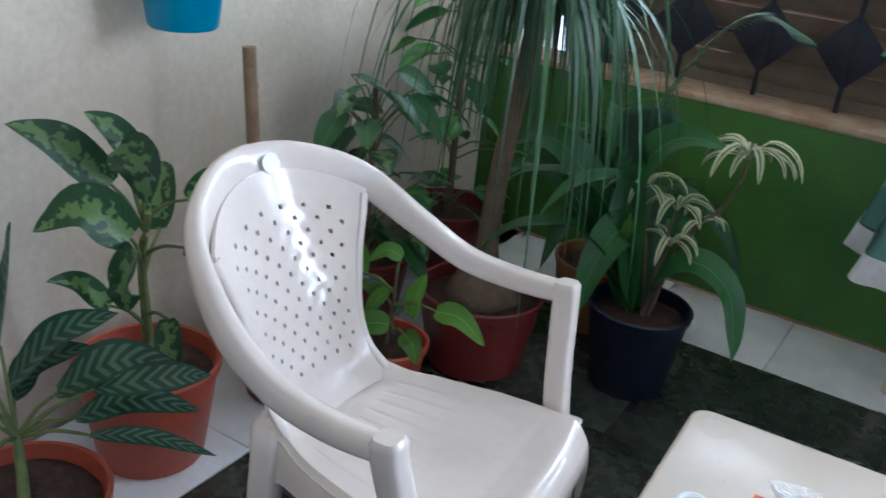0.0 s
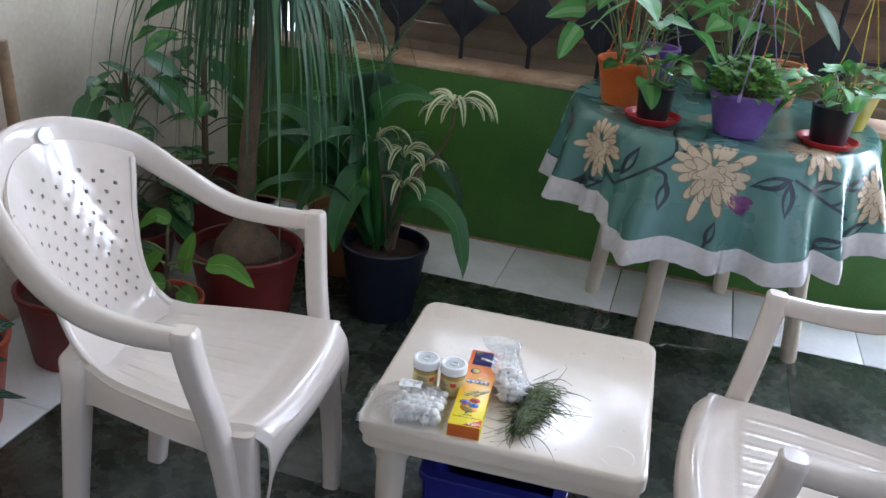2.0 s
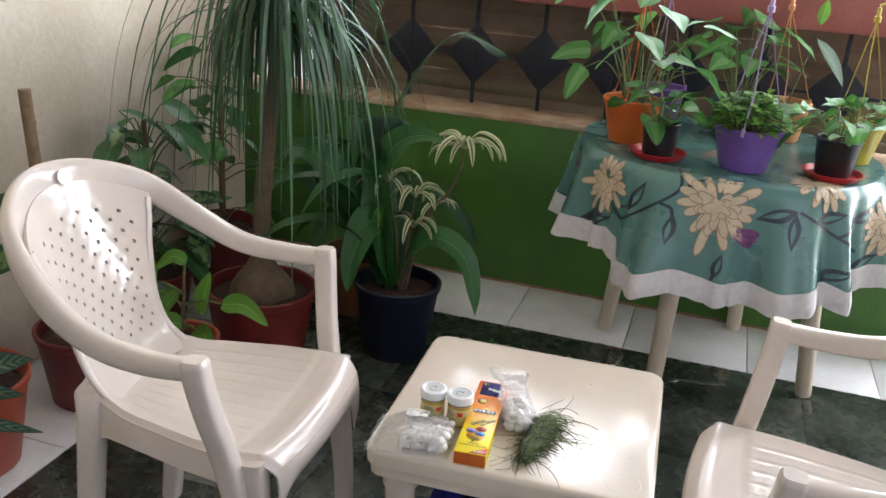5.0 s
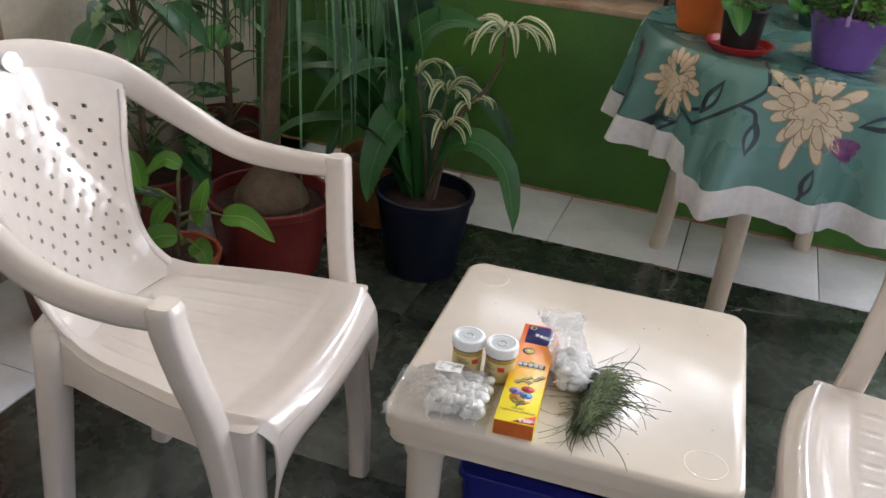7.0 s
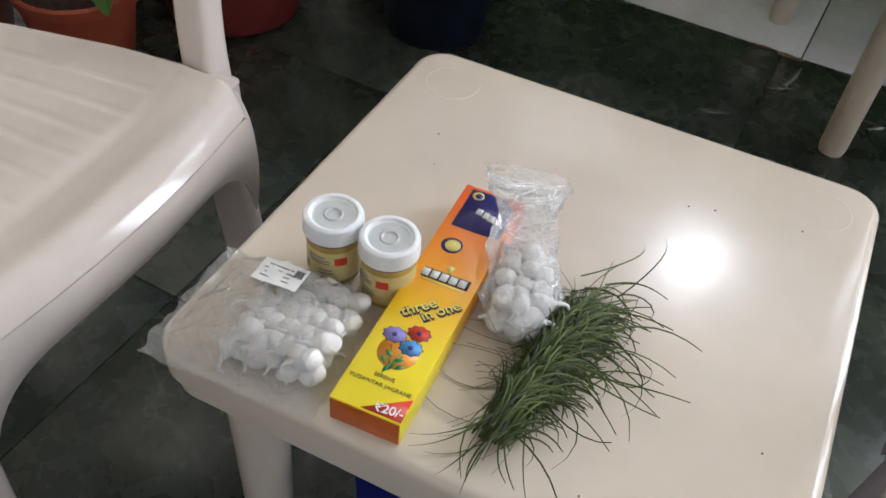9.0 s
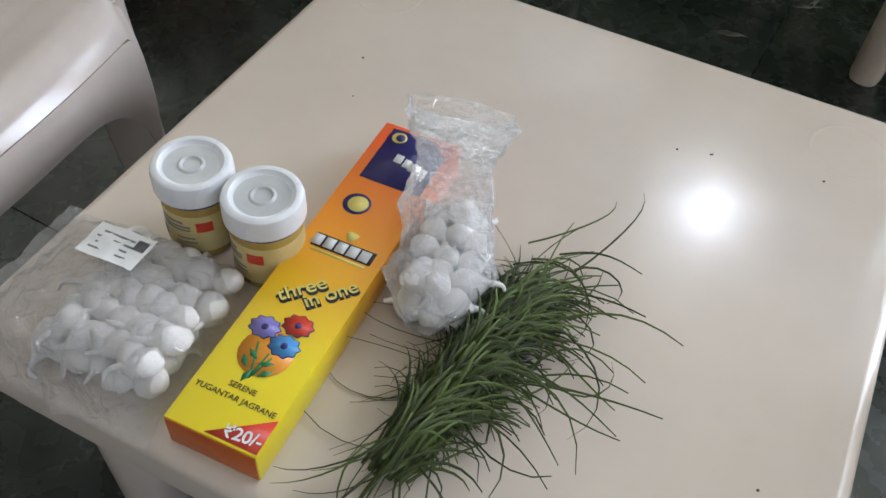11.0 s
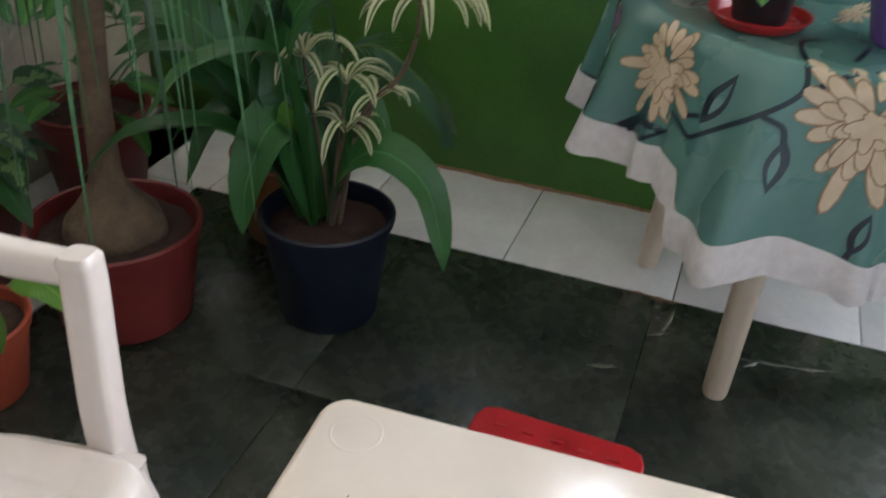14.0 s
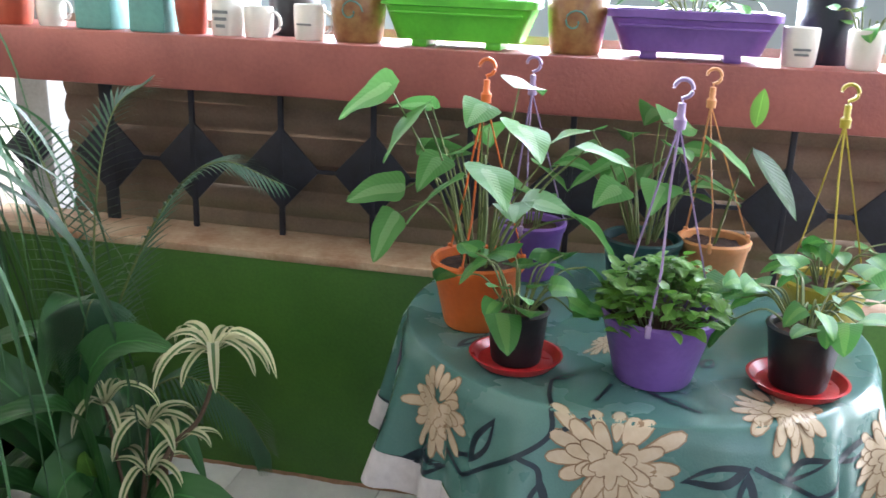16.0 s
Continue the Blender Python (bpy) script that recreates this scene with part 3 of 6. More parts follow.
def plastic_chair(m, label):
    ob = thing("plastic_chair", m, label, "chair", "plastic armchairs round the low table")
    part("seat", sheet(chair_seat, 60, 96, 0.006), M_CHAIR, ob)
    for s in (-1, 1):
        def side(u, v, s=s):
            x, y, z = chair_seat(0.04 + 0.90 * u, 0.5 + 0.5 * s)
            depth = 0.044 + 0.05 * abs(2 * u - 1) ** 5
            return (x, y + s * 0.010 * v ** 0.7, z - 0.002 - depth * v)
        part("skirt", sheet(side, 30, 6, 0.005), M_CHAIR, ob)

    def front(u, v):
        x, y, z = chair_seat(1, u)
        depth = 0.050 + 0.085 * abs(2 * u - 1) ** 7
        return (x + 0.007 * math.sin(math.pi * min(1, v * 1.05)) ** 0.8 - 0.003 * v, y, z - 0.001 - depth * v)
    part("skirt", sheet(front, 40, 10, 0.005), M_CHAIR, ob)
    # woven back with a staggered lattice of small square holes
    NU, NV = 48, 54

    def woven(u, v):
        x, y, z = back_skin(u, v)
        i, j = round(u * NU), round(v * NV)
        if 5 <= i <= NU - 5 and 6 <= j <= NV - 7:
            x += 0.0006 * math.sin(math.pi * (i + 0.5) / 3) * math.sin(math.pi * (j + 0.5) / 3)
        return (x, y, z)

    def keep(i, j):
        inside = 3 < i < NU - 4 and 7 < j < NV - 6 and not (j > NV - 12 and abs(i - NU / 2) > NU / 2 - 7)
        return not (inside and j % 3 == 0 and (i + 3 * (j // 3)) % 6 == 0)
    part("back_panel", sheet(woven, NU, NV, 0.006, keep=keep), M_CHAIR, ob, "woven-pattern panel with small square holes", 50)
    # hoop and arms in one moulding: a broad thin band at the top, round-edged bars along the arms
    pts = spline([*HOOP, *[(x, -y, z) for x, y, z in reversed(HOOP[:-1])]], 84)
    rings, n = [], len(pts)
    bm = bmesh.new()
    for i, p in enumerate(pts):
        k = abs(2 * i / (n - 1) - 1)
        d = (pts[min(i + 1, n - 1)] - pts[max(i - 1, 0)]).normalized()
        side_way = d.cross(Vector((-0.40 * max(0, 1 - 1.5 * k), 0, 1))).normalized()
        rise = side_way.cross(d).normalized()
        w = between(k, ((0, 0.012), (0.33, 0.0165), (0.6, 0.0195), (0.9, 0.0205), (1, 0.0195)))
        h = between(k, ((0, 0.038), (0.33, 0.030), (0.6, 0.0235), (0.9, 0.0195), (1, 0.0185)))
        ring = []
        for q in range(16):
            a = 2 * math.pi * (q + 0.5) / 16
            c, e = math.cos(a), math.sin(a)
            ring.append(bm.verts.new(p + side_way * (w * math.copysign(abs(c) ** 0.68, c)) + rise * (h * math.copysign(abs(e) ** 0.68, e))))
        rings.append(ring)
    for a, b in zip(rings, rings[1:]):
        for q in range(16):
            bm.faces.new((a[q], a[(q + 1) % 16], b[(q + 1) % 16], b[q]))
    bm.faces.new(rings[0])
    bm.faces.new(rings[-1])
    bmesh.ops.recalc_face_normals(bm, faces=bm.faces)
    part("arm_hoop", bm, M_CHAIR, ob)
    for s in (-1, 1):
        bm = sweep(spline([(0.1465, 0.281 * s, 0.6425), (0.150, 0.279 * s, 0.605), (0.160, 0.263 * s, 0.53), (0.174, 0.243 * s, 0.45), (0.190, 0.232 * s, 0.36), (0.204, 0.226 * s, 0.26)], 26),
                   lambda t: (0.0215 * min(1, 0.80 + 6 * t), 0.0215 * min(1, 0.80 + 6 * t)), 16, power=4, up=(1, 0, 0))
        part("arm_post", bm, M_CHAIR, ob)
        bm = sweep(spline([(0.211, 0.204 * s, 0.424), (0.212, 0.204 * s, 0.412), (0.216, 0.207 * s, 0.36), (0.222, 0.211 * s, 0.25), (0.232, 0.215 * s, 0.12), (0.238, 0.209 * s, 0)], 24),
                   lambda t: (0.0275 * min(1, 0.7 + 7 * t) - 0.009 * t, 0.027 * min(1, 0.7 + 7 * t) - 0.0085 * t), 16, power=4, up=(1, 0, 0))
        part("front_leg", bm, M_CHAIR, ob)
        bm = sweep(spline([(-0.172, 0.112 * s, 0.462), (-0.165, 0.128 * s, 0.43), (-0.153, 0.148 * s, 0.39), (-0.160, 0.160 * s, 0.22), (-0.180, 0.160 * s, 0.0)], 20),
                   lambda t: (0.012 + 0.016 * ease(t / 0.25) - 0.008 * t, 0.010 + 0.022 * ease(t / 0.25) - 0.012 * t), 14, power=4, up=(1, 0, 0))
        part("rear_leg", bm, M_CHAIR, ob)
        bm = sweep(spline([Vector(back_skin(0.5 + 0.5 * s, v)) + Vector((-0.006, 0, 0)) for v in (0, 0.12, 0.25, 0.4, 0.55, 0.7, 0.85, 0.97)], 24), lambda t: (0.0095, 0.0062), 10, power=3, up=(1, 0, 0))
        part("panel_rim", bm, M_CHAIR, ob)
    return ob


chair_1 = plastic_chair(pose(-0.150, 1.386, 0, 0, 0, 3), "glossy cream moulded plastic armchair with a woven back")
copy_thing(chair_1, pose(1.085, 1.450, 0, 0, 0, 180))

bm = lathe([(0, 0), (0.0215, 0), (0.0215, 0.0012), (0, 0.0016)], 28)
for v in bm.verts:
    v.co.y *= 0.78
part("moulded_badge", bm, M_WHITE, chair_1, "white oval badge on the back").matrix_local = Matrix.Translation((-0.3125, 0.036, 0.8035)) @ Euler((0, radians(68), 0)).to_matrix().to_4x4() @ Matrix.Rotation(radians(90), 4, "Z")


# ---- low square table ----
def rounded_plate(hx, hy, r, z0, z1, bevel, n=8):
    bm = bmesh.new()
    vs = []
    for cx, cy, a0 in ((hx - r, hy - r, 0), (-hx + r, hy - r, 90), (-hx + r, -hy + r, 180), (hx - r, -hy + r, 270)):
        for i in range(n + 1):
            a = radians(a0 + 90 * i / n)
            vs.append(bm.verts.new((cx + r * math.cos(a), cy + r * math.sin(a), z0)))
    f = bm.faces.new(vs)
    top = bmesh.ops.extrude_face_region(bm, geom=[f])
    tv = [v for v in top["geom"] if isinstance(v, bmesh.types.BMVert)]
    for v in tv:
        v.co.z = z1
    edges = [e for e in bm.edges if all(v.co.z > z1 - 1e-5 for v in e.verts)]
    bmesh.ops.bevel(bm, geom=edges, offset=bevel, segments=4, affect="EDGES", profile=0.5)
    bmesh.ops.recalc_face_normals(bm, faces=bm.faces)
    return bm


TABLE = pose(0.4875, 1.552, 0, 0, 0, 2.8)
table = thing("low_table", TABLE, "cream moulded plastic low square table, speckled", "table")
part("tabletop", rounded_plate(0.259, 0.256, 0.036, 0.402, 0.435, 0.010), M_PLASTIC, table)
part("apron", rounded_plate(0.252, 0.249, 0.030, 0.378, 0.404, 0.001), M_PLASTIC, table)
for sx in (-1, 1):
    for sy in (-1, 1):
        bm = bmesh.new()
        lathe([(0.019, 0), (0.021, 0.004), (0.028, 0.30), (0.029, 0.335), (0.034, 0.338), (0.036, 0.36), (0.036, 0.379)], 24, bm, (sx * 0.2, sy * 0.196, 0))
        part("leg", bm, M_PLASTIC, table)
        bm = lathe([(0.0275, 0.4346), (0.0290, 0.43525), (0.0310, 0.43525), (0.0325, 0.4346)], 36, at=(sx * 0.203, sy * 0.199, 0))
        part("corner_ring", bm, M_PLASTIC, table)

random.seed(19)
for i in range(16):
    x, y, r = random.uniform(-0.22, 0.23), random.uniform(-0.22, 0.23), random.uniform(0.0006, 0.0013)
    if x > 0.06 or y > 0.06:
        part("dirt_speck", lathe([(0, 0.0001), (r, 0.0001), (r * 0.9, 0.0006), (0, 0.0007)], 8, at=(x, y, 0.435)), M_BARK, table)


def crate(m, sx, sy, h, material, label, category):
    ob = thing("crate", m, label, category)
    bm = bmesh.new()
    t = 0.006
    box(bm, (0, 0, t / 2), (sx * 0.92, sy * 0.92, t))
    part("base", bm, material, ob)
    for s in (-1, 1):
        part("side", boxed((s * sx * 0.475, 0, h / 2), (t, sy * 0.95, h - 0.004), 0.002, Matrix.Rotation(radians(4 * s), 4, "Y")), material, ob)
        part("side", boxed((0, s * sy * 0.475, h / 2), (sx * 0.95, t, h - 0.004), 0.002, Matrix.Rotation(radians(-4 * s), 4, "X")), material, ob)
    rim = rounded_plate(sx / 2 + 0.012, sy / 2 + 0.012, 0.025, h - 0.014, h, 0.003)
    hole = [f for f in rim.faces if abs(f.normal.z) > 0.99 and f.calc_area() > sx * sy * 0.5]
    r = bmesh.ops.inset_region(rim, faces=hole, thickness=0.024)
    bmesh.ops.delete(rim, geom=hole, context="FACES")
    part("rim", rim, material, ob)
    return ob


crate(pose(0.47, 1.60, 0, 0, 0, 2), 0.27, 0.34, 0.25, M_BLUE, "royal blue plastic crate on the floor under the low table", "crate")


def red_stool(m):
    ob = thing("step_stool", m, "low red plastic stool on the floor behind the low table", "stool")
    bm = rounded_plate(0.135, 0.10, 0.03, 0.175, 0.20, 0.006, 2)
    part("top", bm, M_RED, ob)
    for i in range(5):
        part("grip_rib", boxed((-0.09 + 0.045 * i, 0.06, 0.2015), (0.02, 0.008, 0.004), 0.001), M_RED, ob)
    for sx in (-1, 1):
        for sy in (-1, 1):
            part("leg", sweep([(sx * 0.10, sy * 0.07, 0.18), (sx * 0.115, sy * 0.082, 0)], (0.016, 0.016), 8, power=4), M_RED, ob)
    return ob


red_stool(pose(0.46, 2.004, 0, 0, 0, -2))

# ---- round table and cloth ----
TC = Vector((0.795, 2.785, 0))
TR = 0.425
TOPZ = 0.742
rt = thing("round_table", pose(*TC), "round cream plastic table with splayed tubular legs", "table")
part("tabletop", lathe([(0, TOPZ - 0.03), (TR - 0.01, TOPZ - 0.03), (TR, TOPZ - 0.02), (TR, TOPZ - 0.006), (TR - 0.006, TOPZ), (0, TOPZ)], 64), M_LEG, rt)
for fx, fy in ((0.491, 2.952), (0.694, 2.530), (1.15, 2.74), (0.93, 3.17)):
    foot = Vector((fx, fy, 0)) - TC
    top = Vector((foot.x * 0.80, foot.y * 0.80, TOPZ - 0.028))
    part("leg", sweep([foot, foot.lerp(top, 0.015), foot.lerp(top, 0.5), top], lambda t: (0.0225 + 0.008 * t,) * 2, 20), M_LEG, rt)


def front_panel(th):
    """1 over the front fall of the cloth between its two big folds, 0 beside it; and the angle from the front."""
    a = (th + math.pi / 2 + math.pi) % (2 * math.pi) - math.pi
    return ease((a + 0.57) / 0.07) * ease((0.84 - a) / 0.10), a


def cloth_drop(th):
    """How far the cloth hangs down at an angle."""
    f, a = front_panel(th)
    return 0.272 + 0.048 * f + 0.020 * ease((a - 0.5) / 0.5) * ease((2.6 - a) / 0.5) + 0.009 * math.sin(9 * th + 1) + 0.006 * math.sin(15 * th)


def cloth_pt(th, s, lift=0.0):
    """s below 0: on the top, that far in from the edge; s above 0: hanging, that far down."""
    c, q = math.cos(th), math.sin(th)
    z0 = TOPZ + 0.003
    if s <= 0:
        r = TR + 0.006 + s
        return Vector((TC.x + r * c, TC.y + r * q, z0 + lift + 0.0015 * noise.noise((r * 9 * c, r * 9 * q, 2))))
    k = min(1, s / 0.30)
    fold = math.copysign(abs(math.sin(4.5 * th + 0.35 + 0.4 * math.sin(2 * th))) ** 0.6, 1) * 1.8 - 1.0 + 0.62 * math.sin(17 * th + 2) + 0.25 * math.sin(29 * th)
    r = TR + 0.008 + 0.012 * min(1, s / 0.03) + 0.035 * k + 0.046 * k ** 1.1 * fold
    f, a = front_panel(th)
    r += k * (0.030 * f * (1 - 0.6 * ease((a + 0.5) / 0.5)) - 0.010 * math.exp(-((a - 0.42) / 0.05) ** 2))
    if q > 0:
        r = min(r, (YB - 0.012 - TC.y) / max(q, 1e-3))
    z = z0 - max(0, s - 0.006) * (0.985) - 0.002
    return Vector((TC.x + (r + lift) * c, TC.y + (r + lift) * q, z))


def ring_mesh(rows, nth=288, lift=0.0):
    bm = bmesh.new()
    g = [[bm.verts.new(cloth_pt(2 * math.pi * i / nth, f(2 * math.pi * i / nth), lift)) for i in range(nth)] for f in rows]
    for a, b in zip(g, g[1:]):
        for i in range(nth):
            j = (i + 1) % nth
            bm.faces.new((a[i], b[i], b[j], a[j]))
    bmesh.ops.recalc_face_normals(bm, faces=bm.faces)
    return bm


cloth = thing("tablecloth", pose(0, 0, 0), "teal floral vinyl tablecloth with white lace hem, on round table", "tablecloth")
rows = [lambda th, s=s: s for s in (-TR - 0.002, -0.30, -0.2, -0.1, -0.05, -0.02, -0.006, 0, 0.006, 0.012, 0.02)]
rows += [lambda th, k=k: 0.02 + (cloth_drop(th) - 0.058 - 0.02) * k / 22 for k in range(1, 23)]
part("cloth", ring_mesh(rows), M_CLOTH, cloth)
hem = [lambda th, k=k: cloth_drop(th) - 0.060 + 0.064 * k / 5 + (0.004 * abs(math.sin(34 * th)) if k == 5 else 0) for k in range(6)]
part("lace_hem", ring_mesh(hem, 432, 0.003), M_LACE, cloth, "white gathered lace hem")


def printed(name, outline, material, th0, s0, turn, lift=0.0016, rim=None):
    """A printed patch: outline in metres (across, down) about a place on the cloth, drawn as a fine fan."""
    bm = bmesh.new()
    ca, sa = math.cos(turn), math.sin(turn)

    def at(x, y):
        x, y = x * ca - y * sa, x * sa + y * ca
        return cloth_pt(th0 + x / (TR + 0.02), s0 + y, lift)
    n = len(outline)
    cx, cy = sum(p[0] for p in outline) / n, sum(p[1] for p in outline) / n
    rings = [[bm.verts.new(at(cx + (x - cx) * k, cy + (y - cy) * k)) for x, y in outline] for k in (1, 0.66, 0.33)]
    mid = bm.verts.new(at(cx, cy))
    for a, b in zip(rings, rings[1:]):
        for i in range(n):
            j = (i + 1) % n
            bm.faces.new((a[i], a[j], b[j], b[i]))
    for i in range(n):
        bm.faces.new((rings[-1][i], rings[-1][(i + 1) % n], mid))
    return part(name, bm, material, cloth, "", 80)


def petal_outline(L, W, ang, r0=0.0, n=12):
    out = []
    for i in range(n):
        a = 2 * math.pi * i / n
        x, y = W / 2 * math.sin(a), r0 + L / 2 - L / 2 * math.cos(a)
        x *= 0.65 + 0.5 * (y - r0) / L
        out.append((x * math.cos(ang) - y * math.sin(ang), x * math.sin(ang) + y * math.cos(ang)))
    return out


def flower(th, s, size, turn):
    """A loose printed chrysanthemum: uneven petals in three layers, thinly outlined."""
    k = 0
    for ring, (r0, L, W, span, cnt) in enumerate(((0.30, 0.66, 0.27, 2.95, 15), (0.12, 0.60, 0.26, 2.5, 11), (-0.05, 0.55, 0.25, 1.8, 8), (-0.18, 0.46, 0.21, 1.1, 5))):
        for i in range(cnt):
            k += 1
            u1, u2, u3 = (noise.noise((th * 7 + k * 1.7, s * 5 + q * 3.1, q)) for q in (1, 2, 3))
            ang = -span + 2 * span * i / (cnt - 1) + 0.28 * u1
            ln = L * (1.22 if abs(ang) < 0.5 else 0.82 if abs(ang) > 2.2 else 1.0) * (1 + 0.55 * u2)
            rr = r0 + 0.12 * u3
            lift = 0.0012 + 0.0011 * ring + 0.0001 * (i % 3)
            printed("printed_petal", petal_outline(size * ln, size * W, ang, size * rr), M_CLOTHO, th, s, turn, lift)
            printed("printed_petal", petal_outline(size * ln * 0.93, size * W * 0.80, ang, size * (rr + 0.035 * ln)), M_CLOTHV, th, s, turn, lift + 0.0005)


M_CLOTHO = mat("brown_outline_print", (0.30, 0.20, 0.11), 0.35, (0.22, 0.14, 0.08), 40)


def vine(pts, w=0.0065):
    """A printed stem through (angle, drop) places."""
    sp = spline([(a, b, 0) for a, b in pts], 8 * len(pts))
    bm = bmesh.new()
    pairs = []
    for i, p in enumerate(sp):
        d = sp[min(i + 1, len(sp) - 1)] - sp[max(i - 1, 0)]
        d = Vector((d.x * TR, d.y, 0)).normalized() if d.length else Vector((1, 0, 0))
        nx, ny = -d.y * w / 2, d.x * w / 2
        pairs.append([bm.verts.new(cloth_pt(p.x + k * nx / TR, p.y + k * ny, 0.0014)) for k in (-1, 1)])
    for a, b in zip(pairs, pairs[1:]):
        bm.faces.new((a[0], a[1], b[1], b[0]))
    part("printed_stem", bm, M_CLOTHL, cloth)


def print_leaf(base, tip, wide=0.34):
    """A pointed leaf in dark line from base to tip, each (angle from the front, drop), hollow on one side."""
    bx, by = base
    dx, dy = (tip[0] - bx) * (TR + 0.02), tip[1] - by
    L = math.hypot(dx, dy)
    ux, uy = dx / L, dy / L

    def outline(t0, t1, w, off, n=11):
        side = []
        for i in range(n + 1):
            t = i / n
            side.append((L * (t0 + (t1 - t0) * t), L * w * math.sin(math.pi * t ** 0.85) ** 1.15))
        pts = [(p, off * L + q) for p, q in side] + [(p, off * L - q) for p, q in side[-2:0:-1]]
        return [(p * ux - q * uy, p * uy + q * ux) for p, q in pts]
    printed("printed_leaf", outline(0, 1, wide / 2, 0), M_CLOTHL, F + bx, by, 0, 0.0014)
    printed("printed_leaf", outline(0.22, 0.84, wide * 0.20, wide * 0.07), M_CLOTH, F + bx, by, 0, 0.0020)


F = -math.pi / 2
for th, s, size, turn in ((F - 0.02, 0.06, 0.105, 0.15), (F - 0.75, 0.075, 0.085, 0.0), (F + 0.62, -0.03, 0.09, 0.1), (F + 1.15, 0.12, 0.085, 0.2),
                          (F - 1.75, 0.12, 0.09, 0.1), (F + 2.1, 0.1, 0.09, 0)):
    flower(th, s, size, turn)
flower(F - 0.30, -0.30, 0.08, 0.4)
for line in ([(-0.56, 0.16), (-0.36, 0.09), (-0.24, 0.04), (-0.26, 0.0), (-0.31, -0.04), (-0.36, -0.09)], [(-0.33, 0.08), (-0.26, 0.09), (-0.24, 0.12)], [(-0.24, 0.04), (-0.17, 0.02), (-0.10, 0.0)],
             [(0.44, 0.06), (0.56, 0.09), (0.70, 0.13), (0.94, 0.19)], [(-0.12, -0.05), (-0.08, -0.12)], [(0.04, -0.13), (0.16, -0.09), (0.30, -0.04)], [(-0.56, 0.16), (-0.66, 0.14), (-0.76, 0.15), (-0.90, 0.21)],
             [(-0.60, 0.13), (-0.54, 0.12)], [(0.02, 0.25), (0.0, 0.29)], [(0.58, 0.24), (0.48, 0.29)], [(0.86, 0.10), (0.70, 0.13)], [(-1.22, 0.27), (-1.05, 0.22), (-0.90, 0.21)]):
    vine([(F + p, q) for p, q in line], 0.0075)
for base, tip in (((-1.22, 0.25), (-1.00, 0.15)), ((-1.22, 0.25), (-1.42, 0.20)), ((-0.92, 0.21), (-0.66, 0.17)), ((-0.53, 0.13), (-0.45, 0.04)), ((-0.24, 0.105), (-0.245, 0.185)), ((0.43, 0.06), (0.20, 0.09)), ((0.42, 0.065), (0.40, 0.16)),
                  ((0.02, 0.255), (0.05, 0.185)), ((0.54, 0.085), (0.76, 0.07)), ((0.58, 0.24), (0.80, 0.22)), ((0.86, 0.10), (1.10, 0.08)), ((0.16, -0.09), (0.26, -0.06)), ((-0.36, -0.09), (-0.28, -0.13)), ((0.9, 0.25), (1.1, 0.2)),
                  ((-1.5, 0.1), (-1.62, 0.03)), ((1.5, 0.2), (1.7, 0.12)), ((-0.9, -0.05), (-0.99, -0.12)), ((0.55, -0.2), (0.75, -0.22))):
    print_leaf(base, tip)
for th, s, turn in ((F + 0.07, 0.12, -1.25), (F - 1.22, 0.11, 0.4), (F + 1.0, -0.05, 0.3)):
    for i in (-1, 0, 1):
        printed("printed_bud", petal_outline(0.078, 0.026, 0.24 * i), M_CLOTHP, th, s, turn + math.pi if turn > 0 else -1.15, 0.0014 + 0.0002 * i)


# ---- pots with hanging cords ----
def hanging_pot(m, rb, rt, h, material, cord, hook_at, label, soil=0.85):
    ob = potted(m, rb, rt, h, material, label, soil=soil, group="potted plants on the round table", lip=0.008, liph=0.02)
    hx, hy, hz = hook_at
    for i in range(3):
        a = radians(20 + 120 * i)
        p0 = Vector((rt * 0.98 * math.cos(a), rt * 0.98 * math.sin(a), h - 0.006))
        p1 = Vector((hx, hy, hz - 0.055))
        part("cord", sweep([p0, p0.lerp(p1, 0.3) + Vector((0.003 * i, 0, 0)), p0.lerp(p1, 0.7), p1], (0.0022, 0.0016), 6), cord, ob)
        part("cord_lug", boxed(p0, (0.010, 0.010, 0.022), 0.003), cord, ob)
    part("hook_stem", lathe([(0, -0.06), (0.009, -0.06), (0.010, -0.045), (0.006, -0.04), (0.006, -0.02), (0, -0.018)], 12, at=(hx, hy, hz)), cord, ob)
    pts = [(hx + 0.014 * math.sin(radians(a)) * 1.0, hy, hz + 0.002 - 0.014 * math.cos(radians(a))) for a in range(0, 285, 15)]
    part("hook", sweep([(hx, hy, hz - 0.025), *pts], (0.0045, 0.0035), 8), cord, ob)
    return ob


def saucer(at, r, material, label):
    return tagged(part("saucer", lathe([(0, 0), (r * 0.78, 0), (r * 0.84, 0.003), (r, 0.017), (r + 0.002, 0.019), (r - 0.003, 0.0195), (r * 0.82, 0.007), (0, 0.006)], 40), material),
                  label, "saucer", "red plant saucers")


